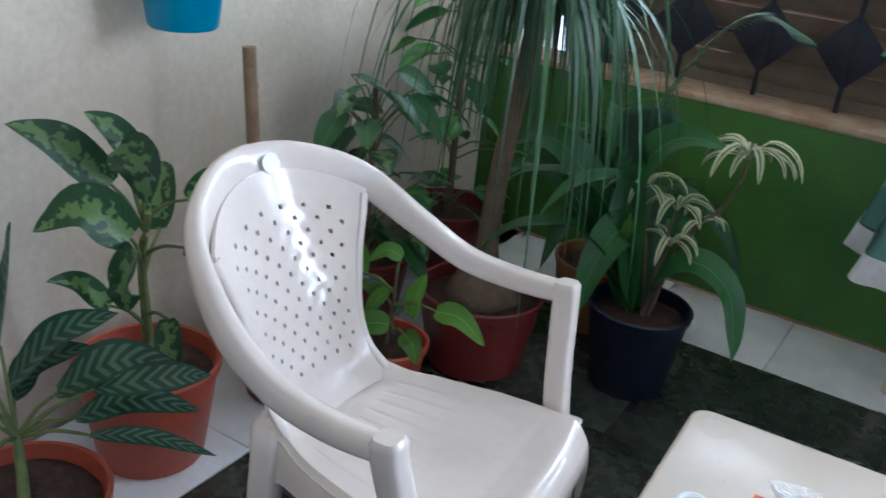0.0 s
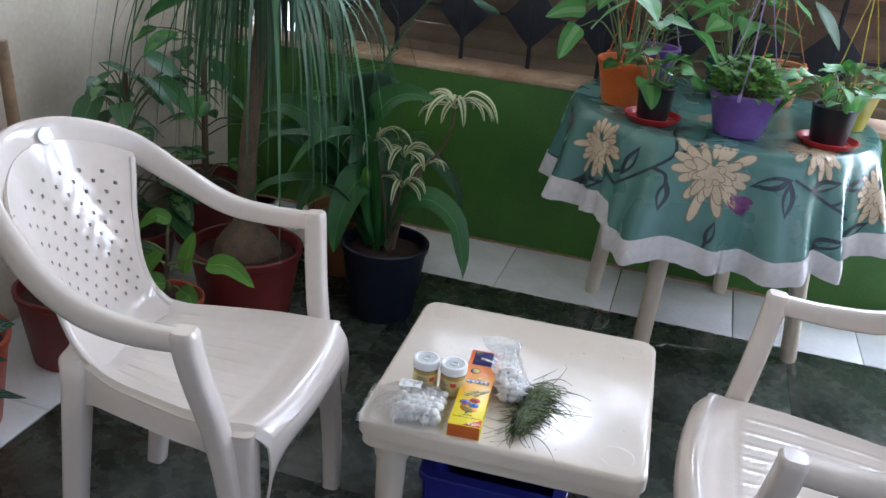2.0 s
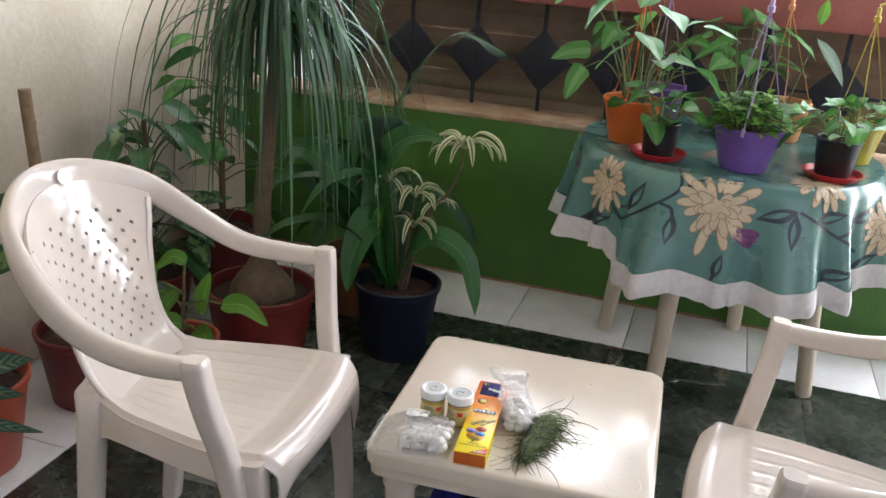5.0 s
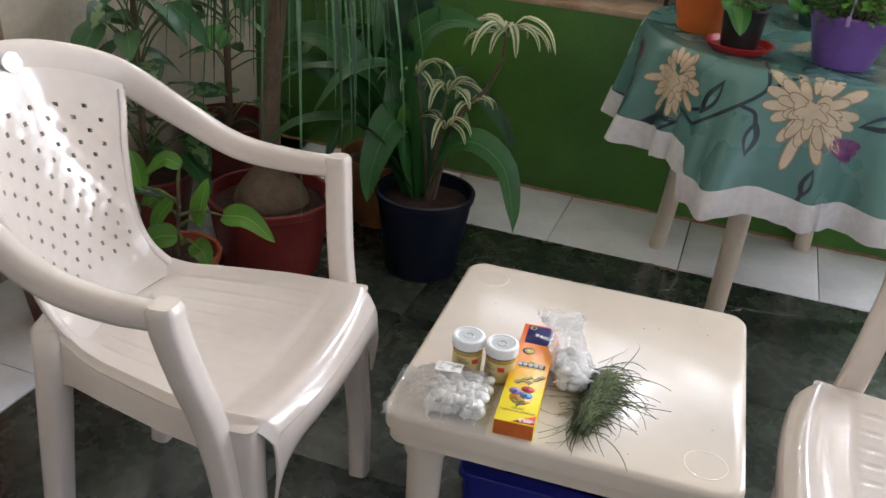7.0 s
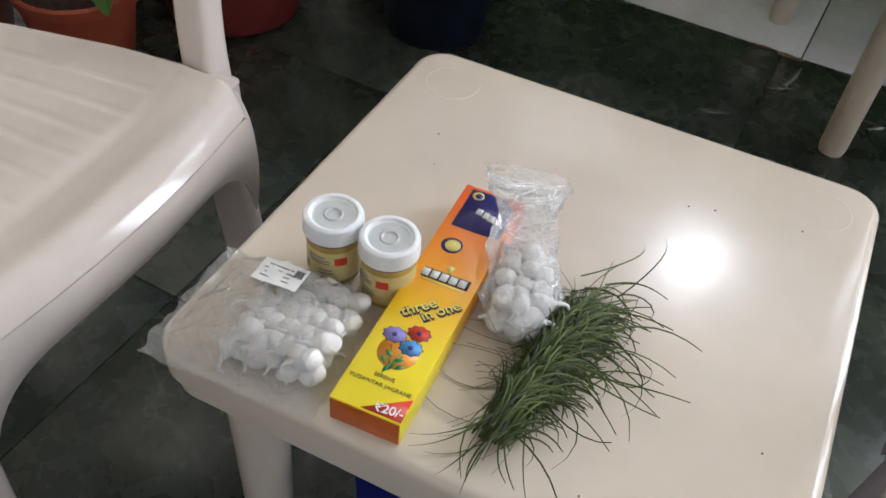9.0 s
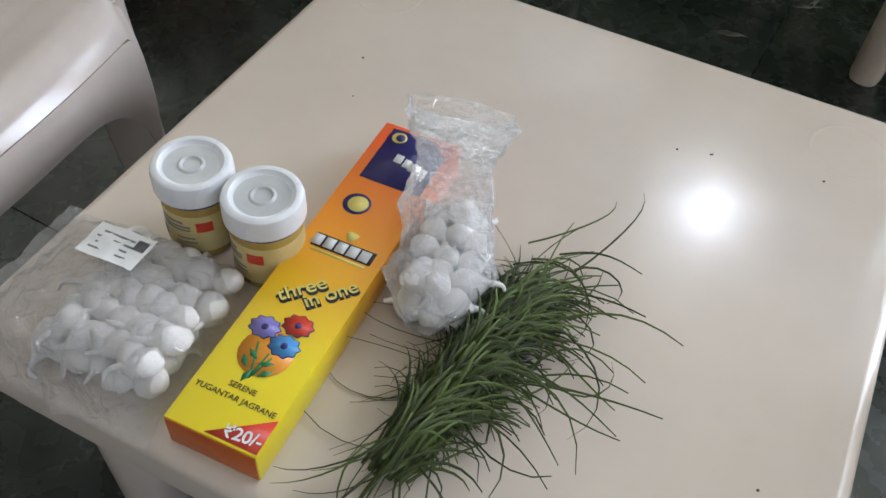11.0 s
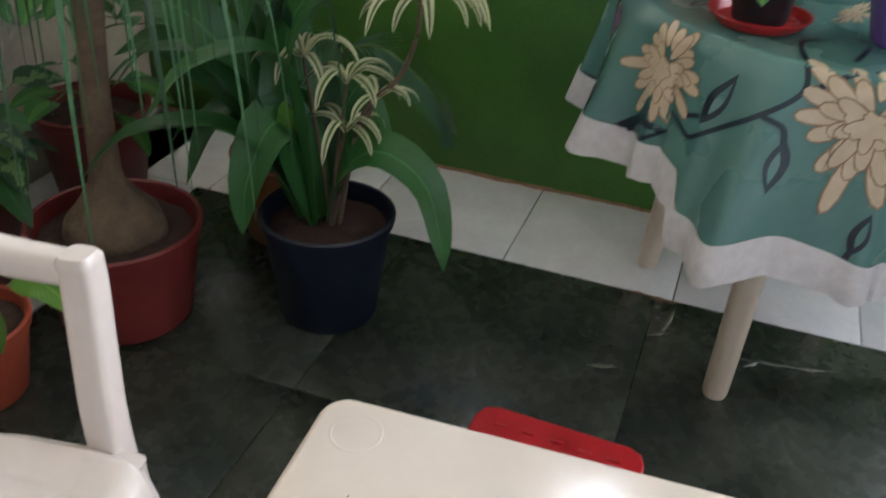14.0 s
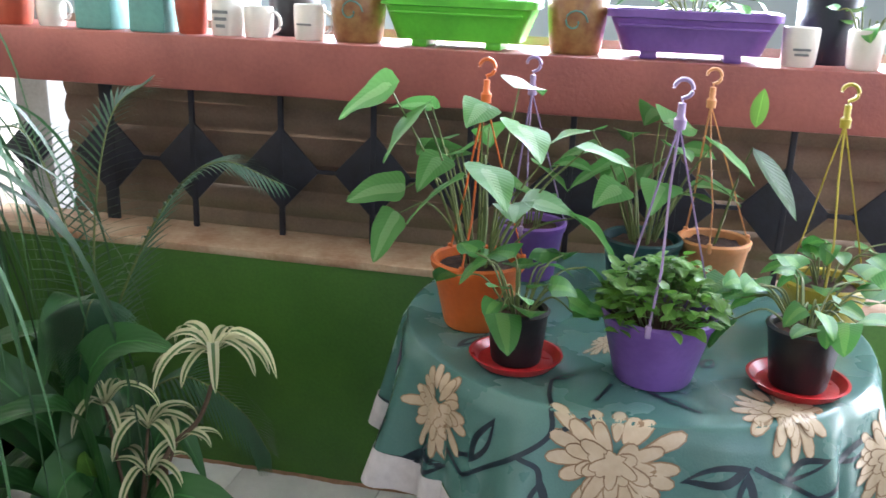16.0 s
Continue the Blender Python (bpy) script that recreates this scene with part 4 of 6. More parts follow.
def arrowhead(ob, h, n, spread, seed, material, size=0.10, height=0.26, trail=0):
    random.seed(seed)
    for i in range(n):
        a = 360 * i / n * 2.4 + random.uniform(-25, 25)
        ht = height * random.uniform(0.35, 1.0)
        reach = spread * random.uniform(0.35, 1.0)
        top = around(a, 0) * reach + Vector((0, 0, h * 0.85 + ht))
        base = around(a, 0) * 0.02 + Vector((0, 0, h * 0.8))
        part("stem", stalk([base, base.lerp(top, 0.5) + Vector((0, 0, 0.03)), top], 0.0028, 0.0016), M_STEM, ob)
        sz = size * random.uniform(0.7, 1.15)
        leaf_part(ob, material, top, around(a + random.uniform(-40, 40), random.uniform(-35, 10)), sz, sz * 0.98, random.uniform(0.15, 0.5), 0.14, "arrow",
                  roll=random.uniform(-0.6, 0.6), wave=0.02, lobes=True, n=14)


def pothos(ob, h, n, spread, seed, size=0.06, material=None):
    random.seed(seed)
    for i in range(n):
        a = 137.5 * i + random.uniform(-20, 20)
        reach = spread * random.uniform(0.2, 1.0)
        top = around(a, 0) * reach + Vector((0, 0, h + random.uniform(0.0, 0.085)))
        base = around(a, 0) * 0.015 + Vector((0, 0, h * 0.85))
        part("stem", stalk([base, base.lerp(top, 0.5) + Vector((0, 0, 0.03)), top], 0.0022, 0.0014), M_STEM, ob)
        sz = size * random.uniform(0.7, 1.2)
        leaf_part(ob, material or M_POTHOS, top, around(a + random.uniform(-50, 50), random.uniform(-30, 45)), sz, sz * 1.0, random.uniform(0.2, 0.6), 0.15, "heart",
                  roll=random.uniform(-0.5, 0.5), n=8, wave=0.015)


def bushy(ob, h, r, n, seed, size=0.03):
    """Low dense bush of small leaves."""
    random.seed(seed)
    bm, bs = bmesh.new(), bmesh.new()
    for i in range(n):
        a, rr = random.uniform(0, 360), r * math.sqrt(random.random())
        z = h + 0.05 * (1 - (rr / r) ** 2) + random.uniform(-0.01, 0.035)
        p = around(a, 0) * rr + Vector((0, 0, z))
        sweep([around(a, 0) * rr * 0.6 + Vector((0, 0, h * 0.85)), p], (0.001, 0.001), 4, bs)
        for k in range(5):
            leaf(bm, p + Vector((0, 0, 0.006 * k - 0.012)), around(a + 72 * k + random.uniform(-30, 30), random.uniform(-10, 45)), size * random.uniform(0.7, 1.2), size * 0.7,
                 random.uniform(0.1, 0.5), 0.2, "oval", n=5, roll=random.uniform(-0.4, 0.4))
    tagged(part("foliage", bm, M_LEAFL, ob, "dense small bright green leaves", 80), kind="stuff")
    tagged(part("stem", bs, M_STEM, ob), kind="stuff")


ZT = TOPZ + 0.005
saucer(None, 0.078, M_RED, "red plastic saucer under a small black pot").matrix_world = pose(0.606, 2.512, ZT)
saucer(None, 0.080, M_RED, "red plastic saucer under a small black pot").matrix_world = pose(1.067, 2.552, ZT)
p = potted(pose(0.606, 2.512, ZT + 0.0065), 0.043, 0.052, 0.095, M_BLACK, "small black pot of pothos on a red saucer", group="potted plants on the round table", lip=0.004, liph=0.012)
pothos(p, 0.095, 20, 0.13, 3, 0.062)
p = potted(pose(1.067, 2.552, ZT + 0.0065), 0.046, 0.060, 0.105, M_BLACK, "small black pot of bright pothos on a red saucer", group="potted plants on the round table", lip=0.004, liph=0.012)
pothos(p, 0.105, 24, 0.13, 5, 0.060)
p = hanging_pot(pose(0.834, 2.525, ZT), 0.064, 0.092, 0.118, M_PURPLE, M_LILAC, (0.0, 0, 0.475), "purple hanging pot of small-leaved bushy greens")
bushy(p, 0.12, 0.10, 105, 7)
p = hanging_pot(pose(0.505, 2.672, ZT), 0.060, 0.087, 0.13, M_ORANGE, M_ORANGE, (0.0, 0, 0.475), "orange hanging pot of tall arrowhead plant")
part("stem", stalk([(0, 0, 0.1), (0.01, 0.0, 0.2), (0.0, 0.01, 0.32)], 0.006, 0.004), M_STEM, p)
arrowhead(p, 0.13, 20, 0.19, 11, M_SYNG, 0.105, 0.33)
for mid, base, tip in (((-0.08, 0, 0.27), (-0.143, 0.0, 0.248), (-0.255, -0.01, 0.215)), ((-0.09, 0, 0.22), (-0.155, 0.0, 0.20), (-0.20, -0.01, 0.10))):
    part("stem", stalk([(-0.01, 0, 0.12), mid, base], 0.0028, 0.0016), M_STEM, p)
    long_leaf(p, [base, (Vector(base) + Vector(tip)) / 2 + Vector((0, 0, 0.008)), tip], 0.075, M_SYNG, "heart", 14, 0.6, 0.02)
p = hanging_pot(pose(0.563, 2.985, ZT), 0.055, 0.075, 0.125, M_PURPLE, M_LILAC, (-0.01, -0.05, 0.46), "small purple hanging pot with sparse sprigs")
pothos(p, 0.12, 7, 0.06, 21, 0.032)
p = potted(pose(0.80, 2.945, ZT), 0.062, 0.082, 0.125, M_TEALPOT, "dark teal pot of arrowhead plant", group="potted plants on the round table", lip=0.008, liph=0.02)
arrowhead(p, 0.125, 17, 0.15, 13, M_SYNG, 0.105, 0.28)
p = hanging_pot(pose(0.945, 2.985, ZT), 0.055, 0.075, 0.125, M_PEACH, M_PEACH, (-0.04, -0.03, 0.455), "peach orange hanging pot with bare soil")
leaf_part(p, M_LEAF, (0.05, -0.02, 0.32), around(-40, -40), 0.16, 0.065, 0.2, 0.2, "lance")
part("stem", stalk([(0, 0, 0.1), (0.03, -0.01, 0.25), (0.05, -0.02, 0.32)], 0.003, 0.002), M_STEM, p)
leaf_part(p, M_LEAFL, (0.05, -0.02, 0.36), around(70, 70), 0.09, 0.035, 0.1, 0.2, "lance")
p = hanging_pot(pose(1.135, 2.80, ZT), 0.055, 0.078, 0.115, M_YELLOW, M_YELLOW, (-0.01, 0, 0.455), "yellow hanging pot of pothos vines")
pothos(p, 0.11, 16, 0.12, 23, 0.055)


# ---- pots on the shelf beam ----
ZB = 1.205


def trough(m, L, W, h, material, label):
    ob = thing("planter_trough", m, label, "planter", "plastic planter troughs on the beam")

    def ring(hx, hy, z, n=12):
        out = []
        for cx, cy, a0 in ((1, 1, 0), (-1, 1, 90), (-1, -1, 180), (1, -1, 270)):
            r = 0.035
            for i in range(n + 1):
                a = radians(a0 + 90 * i / n)
                out.append((cx * (hx - r) + r * math.cos(a), cy * (hy - r) + r * math.sin(a), z))
        return out
    bm = bmesh.new()
    rs = [ring(L * 0.40, W * 0.40, 0.018), ring(L * 0.43, W * 0.43, 0.05), ring(L * 0.475, W * 0.47, h - 0.02), ring(L * 0.50, W * 0.5, h - 0.018), ring(L * 0.50, W * 0.5, h - 0.002),
          ring(L * 0.495, W * 0.49, h), ring(L * 0.46, W * 0.45, h - 0.003), ring(L * 0.45, W * 0.44, h - 0.03)]
    vs = [[bm.verts.new(q) for q in r] for r in rs]
    for a, b in zip(vs, vs[1:]):
        for i in range(len(a)):
            j = (i + 1) % len(a)
            bm.faces.new((a[i], a[j], b[j], b[i]))
    bm.faces.new(vs[0])
    bmesh.ops.recalc_face_normals(bm, faces=bm.faces)
    part("body", bm, material, ob)
    bm = bmesh.new()
    v2 = [bm.verts.new(q) for q in ring(L * 0.452, W * 0.442, h - 0.028)]
    bm.faces.new(v2)
    part("soil", bm, M_SOIL, ob)
    for s in (-1, 1):
        part("foot", boxed((s * L * 0.24, -W * 0.1, 0.011), (L * 0.10, W * 0.55, 0.022), 0.004), material, ob)
        part("ridge", boxed((0, s * W * 0.49, h - 0.035), (L * 0.85, 0.006, 0.006), 0.002), material, ob)
    return ob


t1 = trough(pose(0.325, 3.315, ZB), 0.375, 0.20, 0.115, M_LIME, "lime green plastic planter trough on the red beam")
pothos(t1, 0.09, 16, 0.14, 31, 0.05)
t2 = trough(pose(0.865, 3.315, ZB), 0.385, 0.20, 0.110, M_PURPLE, "purple plastic planter trough on the red beam")
pothos(t2, 0.09, 22, 0.17, 33, 0.055)


def vessel(x, r0, r1, h, material, label, y=3.275, handle=False, plant=0, bars=0, seg=36, square=False):
    ob = thing("plant_pot", pose(x, y, ZB), label, "pot", "small pots on the red beam")
    if square:
        bm = bmesh.new()
        box(bm, (0, 0, h / 2), (2 * r0, 2 * r0, h), 0.006)
        top = max(bm.faces, key=lambda f: f.calc_center_median().z)
        r = bmesh.ops.inset_region(bm, faces=[top], thickness=0.008)
        for v in top.verts:
            v.co.z -= 0.03
    else:
        bm = lathe([(0, 0), (r0 * 0.92, 0), (r0, 0.006), ((r0 + r1) / 2 * 1.02, h * 0.5), (r1, h - 0.004), (r1 - 0.002, h), (r1 - 0.006, h - 0.002), (r1 - 0.008, h * 0.8), (0, h * 0.78)], seg)
    part("body", bm, material, ob)
    if handle:
        pts = [(r1 + 0.02 * math.sin(radians(a)), 0, h * 0.5 + 0.025 * math.cos(radians(a))) for a in range(0, 181, 15)]
        part("handle", sweep(pts, (0.005, 0.004), 8), material, ob)
    for k in range(bars):
        part("print_bar", boxed((0, -(r0 + r1) / 2 - 0.001, h * (0.45 - 0.13 * k)), (r0 * (1.0 - 0.2 * k), 0.004, h * 0.06), 0.0005), M_GREY, ob)
    if plant:
        pothos(ob, h * 0.9, plant, 0.07, int(x * 100) + 200, 0.05)
    return ob


vessel(-0.78, 0.034, 0.038, 0.085, M_CERAM, "white ceramic cup on the red beam", handle=True)
vessel(-0.625, 0.052, 0.055, 0.13, M_TEALBOX, "square teal ceramic planter on the beam", square=True)
vessel(-0.475, 0.050, 0.055, 0.13, M_TEALBOX, "square teal ceramic planter on the beam", square=True)
vessel(-0.372, 0.036, 0.045, 0.11, M_TERRA, "tapered terracotta pot on the red beam")
vessel(-0.275, 0.040, 0.042, 0.13, M_CERAM, "white canister with faint grey writing", bars=3)
vessel(-0.190, 0.035, 0.038, 0.075, M_CERAM, "plain white ceramic mug", handle=True)
vessel(-0.055, 0.037, 0.039, 0.085, M_CERAM, "white mug with dark print", handle=True, bars=1)
for x in (0.065, 0.602):
    d = vessel(x, 0.060, 0.072, 0.135, M_DECO, "brown glazed pot with a mottled scroll pattern", y=3.30, plant=6)
    pts = [Vector((0.03 * math.cos(a) * (1 - a / 9), 0, 0.075 + 0.03 * math.sin(a) * (1 - a / 9))) for a in [0.5 * i for i in range(14)]]
    bm = sweep([(q.x, -math.sqrt(max(0.0001, 0.069 ** 2 - q.x ** 2)) - 0.001, q.z) for q in pts], (0.003, 0.002), 6)
    part("scroll", bm, M_TEALBOX, d, "blue-green painted scroll")
vessel(1.10, 0.037, 0.040, 0.085, M_CERAM, "white mug with faint grey writing", bars=2)
vessel(1.235, 0.035, 0.039, 0.085, M_CERAM, "white mug with a trailing heart-leaved plant", plant=7)
vessel(1.17, 0.065, 0.07, 0.15, M_BLUEPOT, "dark blue pot of trailing leaves", y=3.39, plant=5)
vessel(1.375, 0.055, 0.06, 0.085, M_CERAM, "white woven plastic basket", square=True)
vessel(-0.90, 0.05, 0.06, 0.12, M_TERRA, "terracotta pot on the red beam")
vessel(-0.14, 0.06, 0.07, 0.15, M_BLACK, "black plastic pot of leafy greens", y=3.39, plant=6)

# ---- wall planter and stick ----
wp = thing("wall_planter", pose(-0.985, 1.69, 0.905), "aqua blue plastic planter hung on the cream wall", "planter")
part("pot", pot_mesh(0.075, 0.095, 0.15), M_AQUA, wp)
part("bracket", boxed((-0.09, 0, 0.13), (0.03, 0.05, 0.02), 0.003), M_AQUA, wp)
pothos(wp, 0.15, 9, 0.08, 41, 0.05)
st = thing("bamboo_stick", pose(0, 0, 0), "brown wooden stick leaning on the cream wall", "stick")
part("pole", sweep([(-0.845, 1.80, 0.0), (-0.87, 1.80, 0.45), (-0.897, 1.797, 0.865)], (0.0155, 0.0155), 12), M_WOOD, st)
for z in (0.25, 0.52, 0.78):
    x = -0.845 - 0.06 * z
    part("knot", lathe([(0.0155, -0.004), (0.0172, 0), (0.0155, 0.004)], 12, at=(x, 1.80, z)), M_WOOD, st)

# ---- floor plants ----
# dumb cane in a terracotta pot
d = potted(pose(-0.855, 1.455, 0), 0.115, 0.155, 0.245, M_TERRA, "terracotta pot of mottled dumb cane on the white tiles", group="potted plants on the floor")
part("stem", stalk([(0, 0, 0.2), (0.02, -0.015, 0.34), (0.02, -0.02, 0.49), (0.045, -0.02, 0.60)], 0.013, 0.008, seg=8), M_STEM, d)
random.seed(51)


def cane_leaf(ob, root, pts, width, material, face=0.6, shape="oval"):
    """A leaf blade along pts with its own stalk from root."""
    r, p = Vector(root), Vector(pts[0])
    part("stem", stalk([r, r.lerp(p, 0.5) + Vector((0, 0, 0.012)), p], 0.005, 0.003), M_STEM, ob)
    long_leaf(ob, pts, width, material, shape, 14, face, 0.03)


for z, pts, w in ((0.56, [(-0.03, -0.045, 0.645), (-0.075, -0.125, 0.735), (-0.105, -0.205, 0.780)], 0.095), (0.60, [(0.035, -0.015, 0.69), (0.0, -0.055, 0.765), (-0.03, -0.095, 0.80)], 0.065),
                  (0.58, [(0.02, -0.065, 0.735), (0.08, -0.065, 0.722), (0.105, -0.07, 0.65)], 0.10), (0.48, [(0.045, -0.065, 0.56), (0.0, -0.135, 0.628), (-0.05, -0.205, 0.585)], 0.115),
                  (0.46, [(0.10, -0.095, 0.56), (0.07, -0.10, 0.49), (0.075, -0.105, 0.425)], 0.11), (0.34, [(0.01, -0.095, 0.41), (-0.005, -0.155, 0.475), (-0.01, -0.215, 0.50)], 0.06),
                  (0.58, [(0.10, 0.03, 0.63), (0.14, 0.09, 0.66), (0.17, 0.15, 0.63)], 0.085), (0.50, [(0.10, 0.02, 0.53), (0.16, 0.05, 0.55), (0.22, 0.08, 0.50)], 0.08),
                  (0.44, [(-0.02, 0.06, 0.52), (-0.08, 0.12, 0.60), (-0.12, 0.16, 0.62)], 0.08), (0.36, [(0.09, -0.02, 0.38), (0.13, -0.05, 0.33), (0.15, -0.07, 0.27)], 0.065)):
    cane_leaf(d, (0.02 + 0.1 * max(0, z - 0.49), -0.02, z), pts, w, M_DIEFF)
# aglaonema with long silver-banded leaves
d = potted(pose(-0.715, 1.06, 0), 0.10, 0.150, 0.205, M_TERRA, "terracotta pot of silver-banded aglaonema on the floor", group="potted plants on the floor")
random.seed(53)
part("stem", stalk([(0, 0, 0.16), (-0.03, 0.02, 0.22), (-0.05, 0.03, 0.29)], 0.012, 0.009, seg=8), M_STEM, d)
for pts, w in (([(-0.147, 0.08, 0.317), (-0.052, 0.13, 0.447), (0.043, 0.19, 0.503)], 0.075), ([(-0.13, 0.08, 0.30), (-0.12, 0.13, 0.363), (-0.04, 0.19, 0.402)], 0.07),
               ([(0.008, 0.08, 0.376), (0.105, 0.13, 0.457), (0.198, 0.19, 0.46)], 0.080), ([(0.10, 0.09, 0.42), (0.23, 0.13, 0.478), (0.294, 0.17, 0.490)], 0.055),
               ([(0.058, 0.08, 0.345), (0.15, 0.13, 0.40), (0.247, 0.19, 0.389)], 0.058), ([(0.09, 0.08, 0.325), (0.195, 0.13, 0.342), (0.284, 0.19, 0.312)], 0.032),
               ([(-0.12, 0.06, 0.427), (-0.071, 0.06, 0.581), (-0.045, 0.06, 0.69)], 0.075), ([(-0.10, -0.04, 0.34), (-0.16, -0.12, 0.43), (-0.22, -0.18, 0.42)], 0.075),
               ([(0.02, -0.06, 0.32), (0.08, -0.14, 0.36), (0.13, -0.20, 0.31)], 0.07), ([(-0.15, 0.04, 0.36), (-0.24, 0.06, 0.45), (-0.30, 0.08, 0.46)], 0.07), ([(-0.06, -0.02, 0.38), (-0.08, -0.06, 0.50), (-0.09, -0.10, 0.58)], 0.07)):
    cane_leaf(d, (-0.05, 0.03, 0.28), pts, w, M_AGLAO, 0.55, "lance")
# maroon pot with dumb cane behind the chair
d = potted(pose(-0.80, 1.845, 0), 0.105, 0.14, 0.22, M_MAROON, "maroon pot of dumb cane behind the chair", group="potted plants on the floor")
part("stem", stalk([(0, 0, 0.18), (0.01, 0.01, 0.34), (0.02, 0.02, 0.50)], 0.012, 0.008, seg=8), M_STEM, d)
random.seed(55)
for a, z, L, tilt in ((-150, 0.5, 0.2, 40), (-90, 0.48, 0.2, 60), (-40, 0.46, 0.19, 40), (20, 0.48, 0.2, 45), (80, 0.5, 0.2, 35), (130, 0.42, 0.15, 30), (-10, 0.36, 0.2, 15), (50, 0.34, 0.18, 0), (-70, 0.36, 0.2, 20)):
    b = Vector((0.01, 0.01, z - 0.08))
    tip = b + around(a, 55) * 0.09
    part("stem", stalk([b, b.lerp(tip, 0.5), tip], 0.005, 0.003), M_STEM, d)
    leaf_part(d, M_DIEFF, tip, around(a, tilt), L, L * 0.42, 0.35, 0.2, "oval", n=10, wave=0.03, roll=random.uniform(-0.5, 0.5))
# young plant with bright leaves beside the chair
d = potted(pose(-0.60, 1.98, 0), 0.08, 0.11, 0.17, M_TERRA, "small pot of a young bright-leaved plant", group="potted plants on the floor")
part("stem", stalk([(0, 0, 0.14), (0.015, 0, 0.26), (0.02, 0.0, 0.37)], 0.007, 0.004, seg=8), M_BARK, d)
random.seed(57)
for z, pts, w in ((0.27, [(0.14, 0.0, 0.295), (0.215, -0.01, 0.308), (0.292, -0.02, 0.268)], 0.062), (0.36, [(0.03, 0.0, 0.400), (-0.008, -0.01, 0.412), (-0.064, -0.02, 0.362)], 0.045),
                  (0.29, [(0.0, 0.0, 0.305), (-0.037, -0.01, 0.25), (-0.054, -0.02, 0.170)], 0.046), (0.24, [(0.06, 0.01, 0.25), (0.085, 0.0, 0.323), (0.105, 0.0, 0.385)], 0.060),
                  (0.30, [(-0.085, 0.0, 0.32), (-0.092, -0.01, 0.385), (-0.105, -0.01, 0.42)], 0.05), (0.20, [(0.015, -0.01, 0.215), (-0.03, -0.03, 0.21), (-0.075, -0.05, 0.17)], 0.07),
                  (0.19, [(0.06, -0.01, 0.205), (0.10, -0.03, 0.20), (0.13, -0.05, 0.165)], 0.06), (0.24, [(-0.03, 0.03, 0.26), (-0.09, 0.05, 0.27), (-0.14, 0.06, 0.24)], 0.06)):
    cane_leaf(d, (0.02, 0, z), pts, w, M_LEAFL, 0.7)

# ponytail palm
pp = potted(pose(-0.515, 2.30, 0), 0.135, 0.172, 0.225, M_MAROON, "maroon pot of a tall ponytail palm with a swollen base", group="potted plants on the floor")
part("swollen_base", lathe([(0.05, -0.02), (0.095, 0.0), (0.102, 0.03), (0.09, 0.065), (0.06, 0.10), (0.036, 0.135), (0.027, 0.18), (0, 0.19)], 28, at=(0, 0, 0.175),
                           wob=lambda a, z: 1 + 0.05 * math.sin(3 * a + 8 * z) + 0.03 * math.sin(7 * a)), M_BARK, pp, "swollen brown corky trunk base")
part("trunk", sweep(spline([(0, 0, 0.30), (0.005, 0.0, 0.5), (0.02, 0.01, 0.7), (0.045, 0.0, 0.88), (0.05, 0.0, 1.12)], 24), lambda t: (0.03 - 0.012 * t,) * 2, 12), M_BARK, pp)
random.seed(61)
bm = bmesh.new()
for i in range(265):
    a = random.uniform(0, 360)
    tilt = random.uniform(0, 78)
    L = random.uniform(0.40, 0.86) if i % 4 else random.uniform(0.3, 0.5)
    d0 = around(a, tilt)
    p = Vector((0.05, 0, 1.10 + random.uniform(-0.08, 0.10)))
    v = d0 * (L * random.uniform(0.34, 0.66))
    out = []
    for k in range(15):
        t = k / 14
        q = p + v * (1.9 * t - 0.85 * t * t) + Vector((0, 0, -1)) * (L * 0.96 * t ** 2.15)
        if -0.515 + q.x < XL + 0.02:
            q.x = XL + 0.02 + 0.515 + random.uniform(0, 0.01)
        q.z = max(q.z, 0.36)
        out.append(q)
    uvl = bm.loops.layers.uv.verify()
    s = d0.cross(Vector((0, 0, 1))).normalized()
    s = (s + Vector((random.uniform(-.5, .5), random.uniform(-.5, .5), 0))).normalized()
    rowsb = []
    W = random.uniform(0.004, 0.0095)
    for k, q in enumerate(out):
        t = k / 14
        w = W * SHAPES["thread"](t) + 0.0006
        rowsb.append([(bm.verts.new(q + s * w * c + Vector((0, 0, -0.25 * w * (1 - abs(c))))), 0.5 + 0.5 * c, t) for c in (-1, 0, 1)])
    for ra, rb in zip(rowsb, rowsb[1:]):
        for c in (0, 1):
            quad = (ra[c], ra[c + 1], rb[c + 1], rb[c])
            f = bm.faces.new([x[0] for x in quad])
            for lo, x in zip(f.loops, quad):
                lo[uvl].uv = (x[1], x[2])
tagged(part("foliage", bm, M_PONY, pp, "fountain of long narrow arching leaves", 80), kind="stuff")

# dark blue pot: broad leaves and a striped spider-leaved stem
bp_ = potted(pose(-0.128, 2.478, 0), 0.102, 0.138, 0.248, M_BLUEPOT, "dark blue pot with broad leaves and a cream-striped stem", group="potted plants on the floor")
random.seed(67)


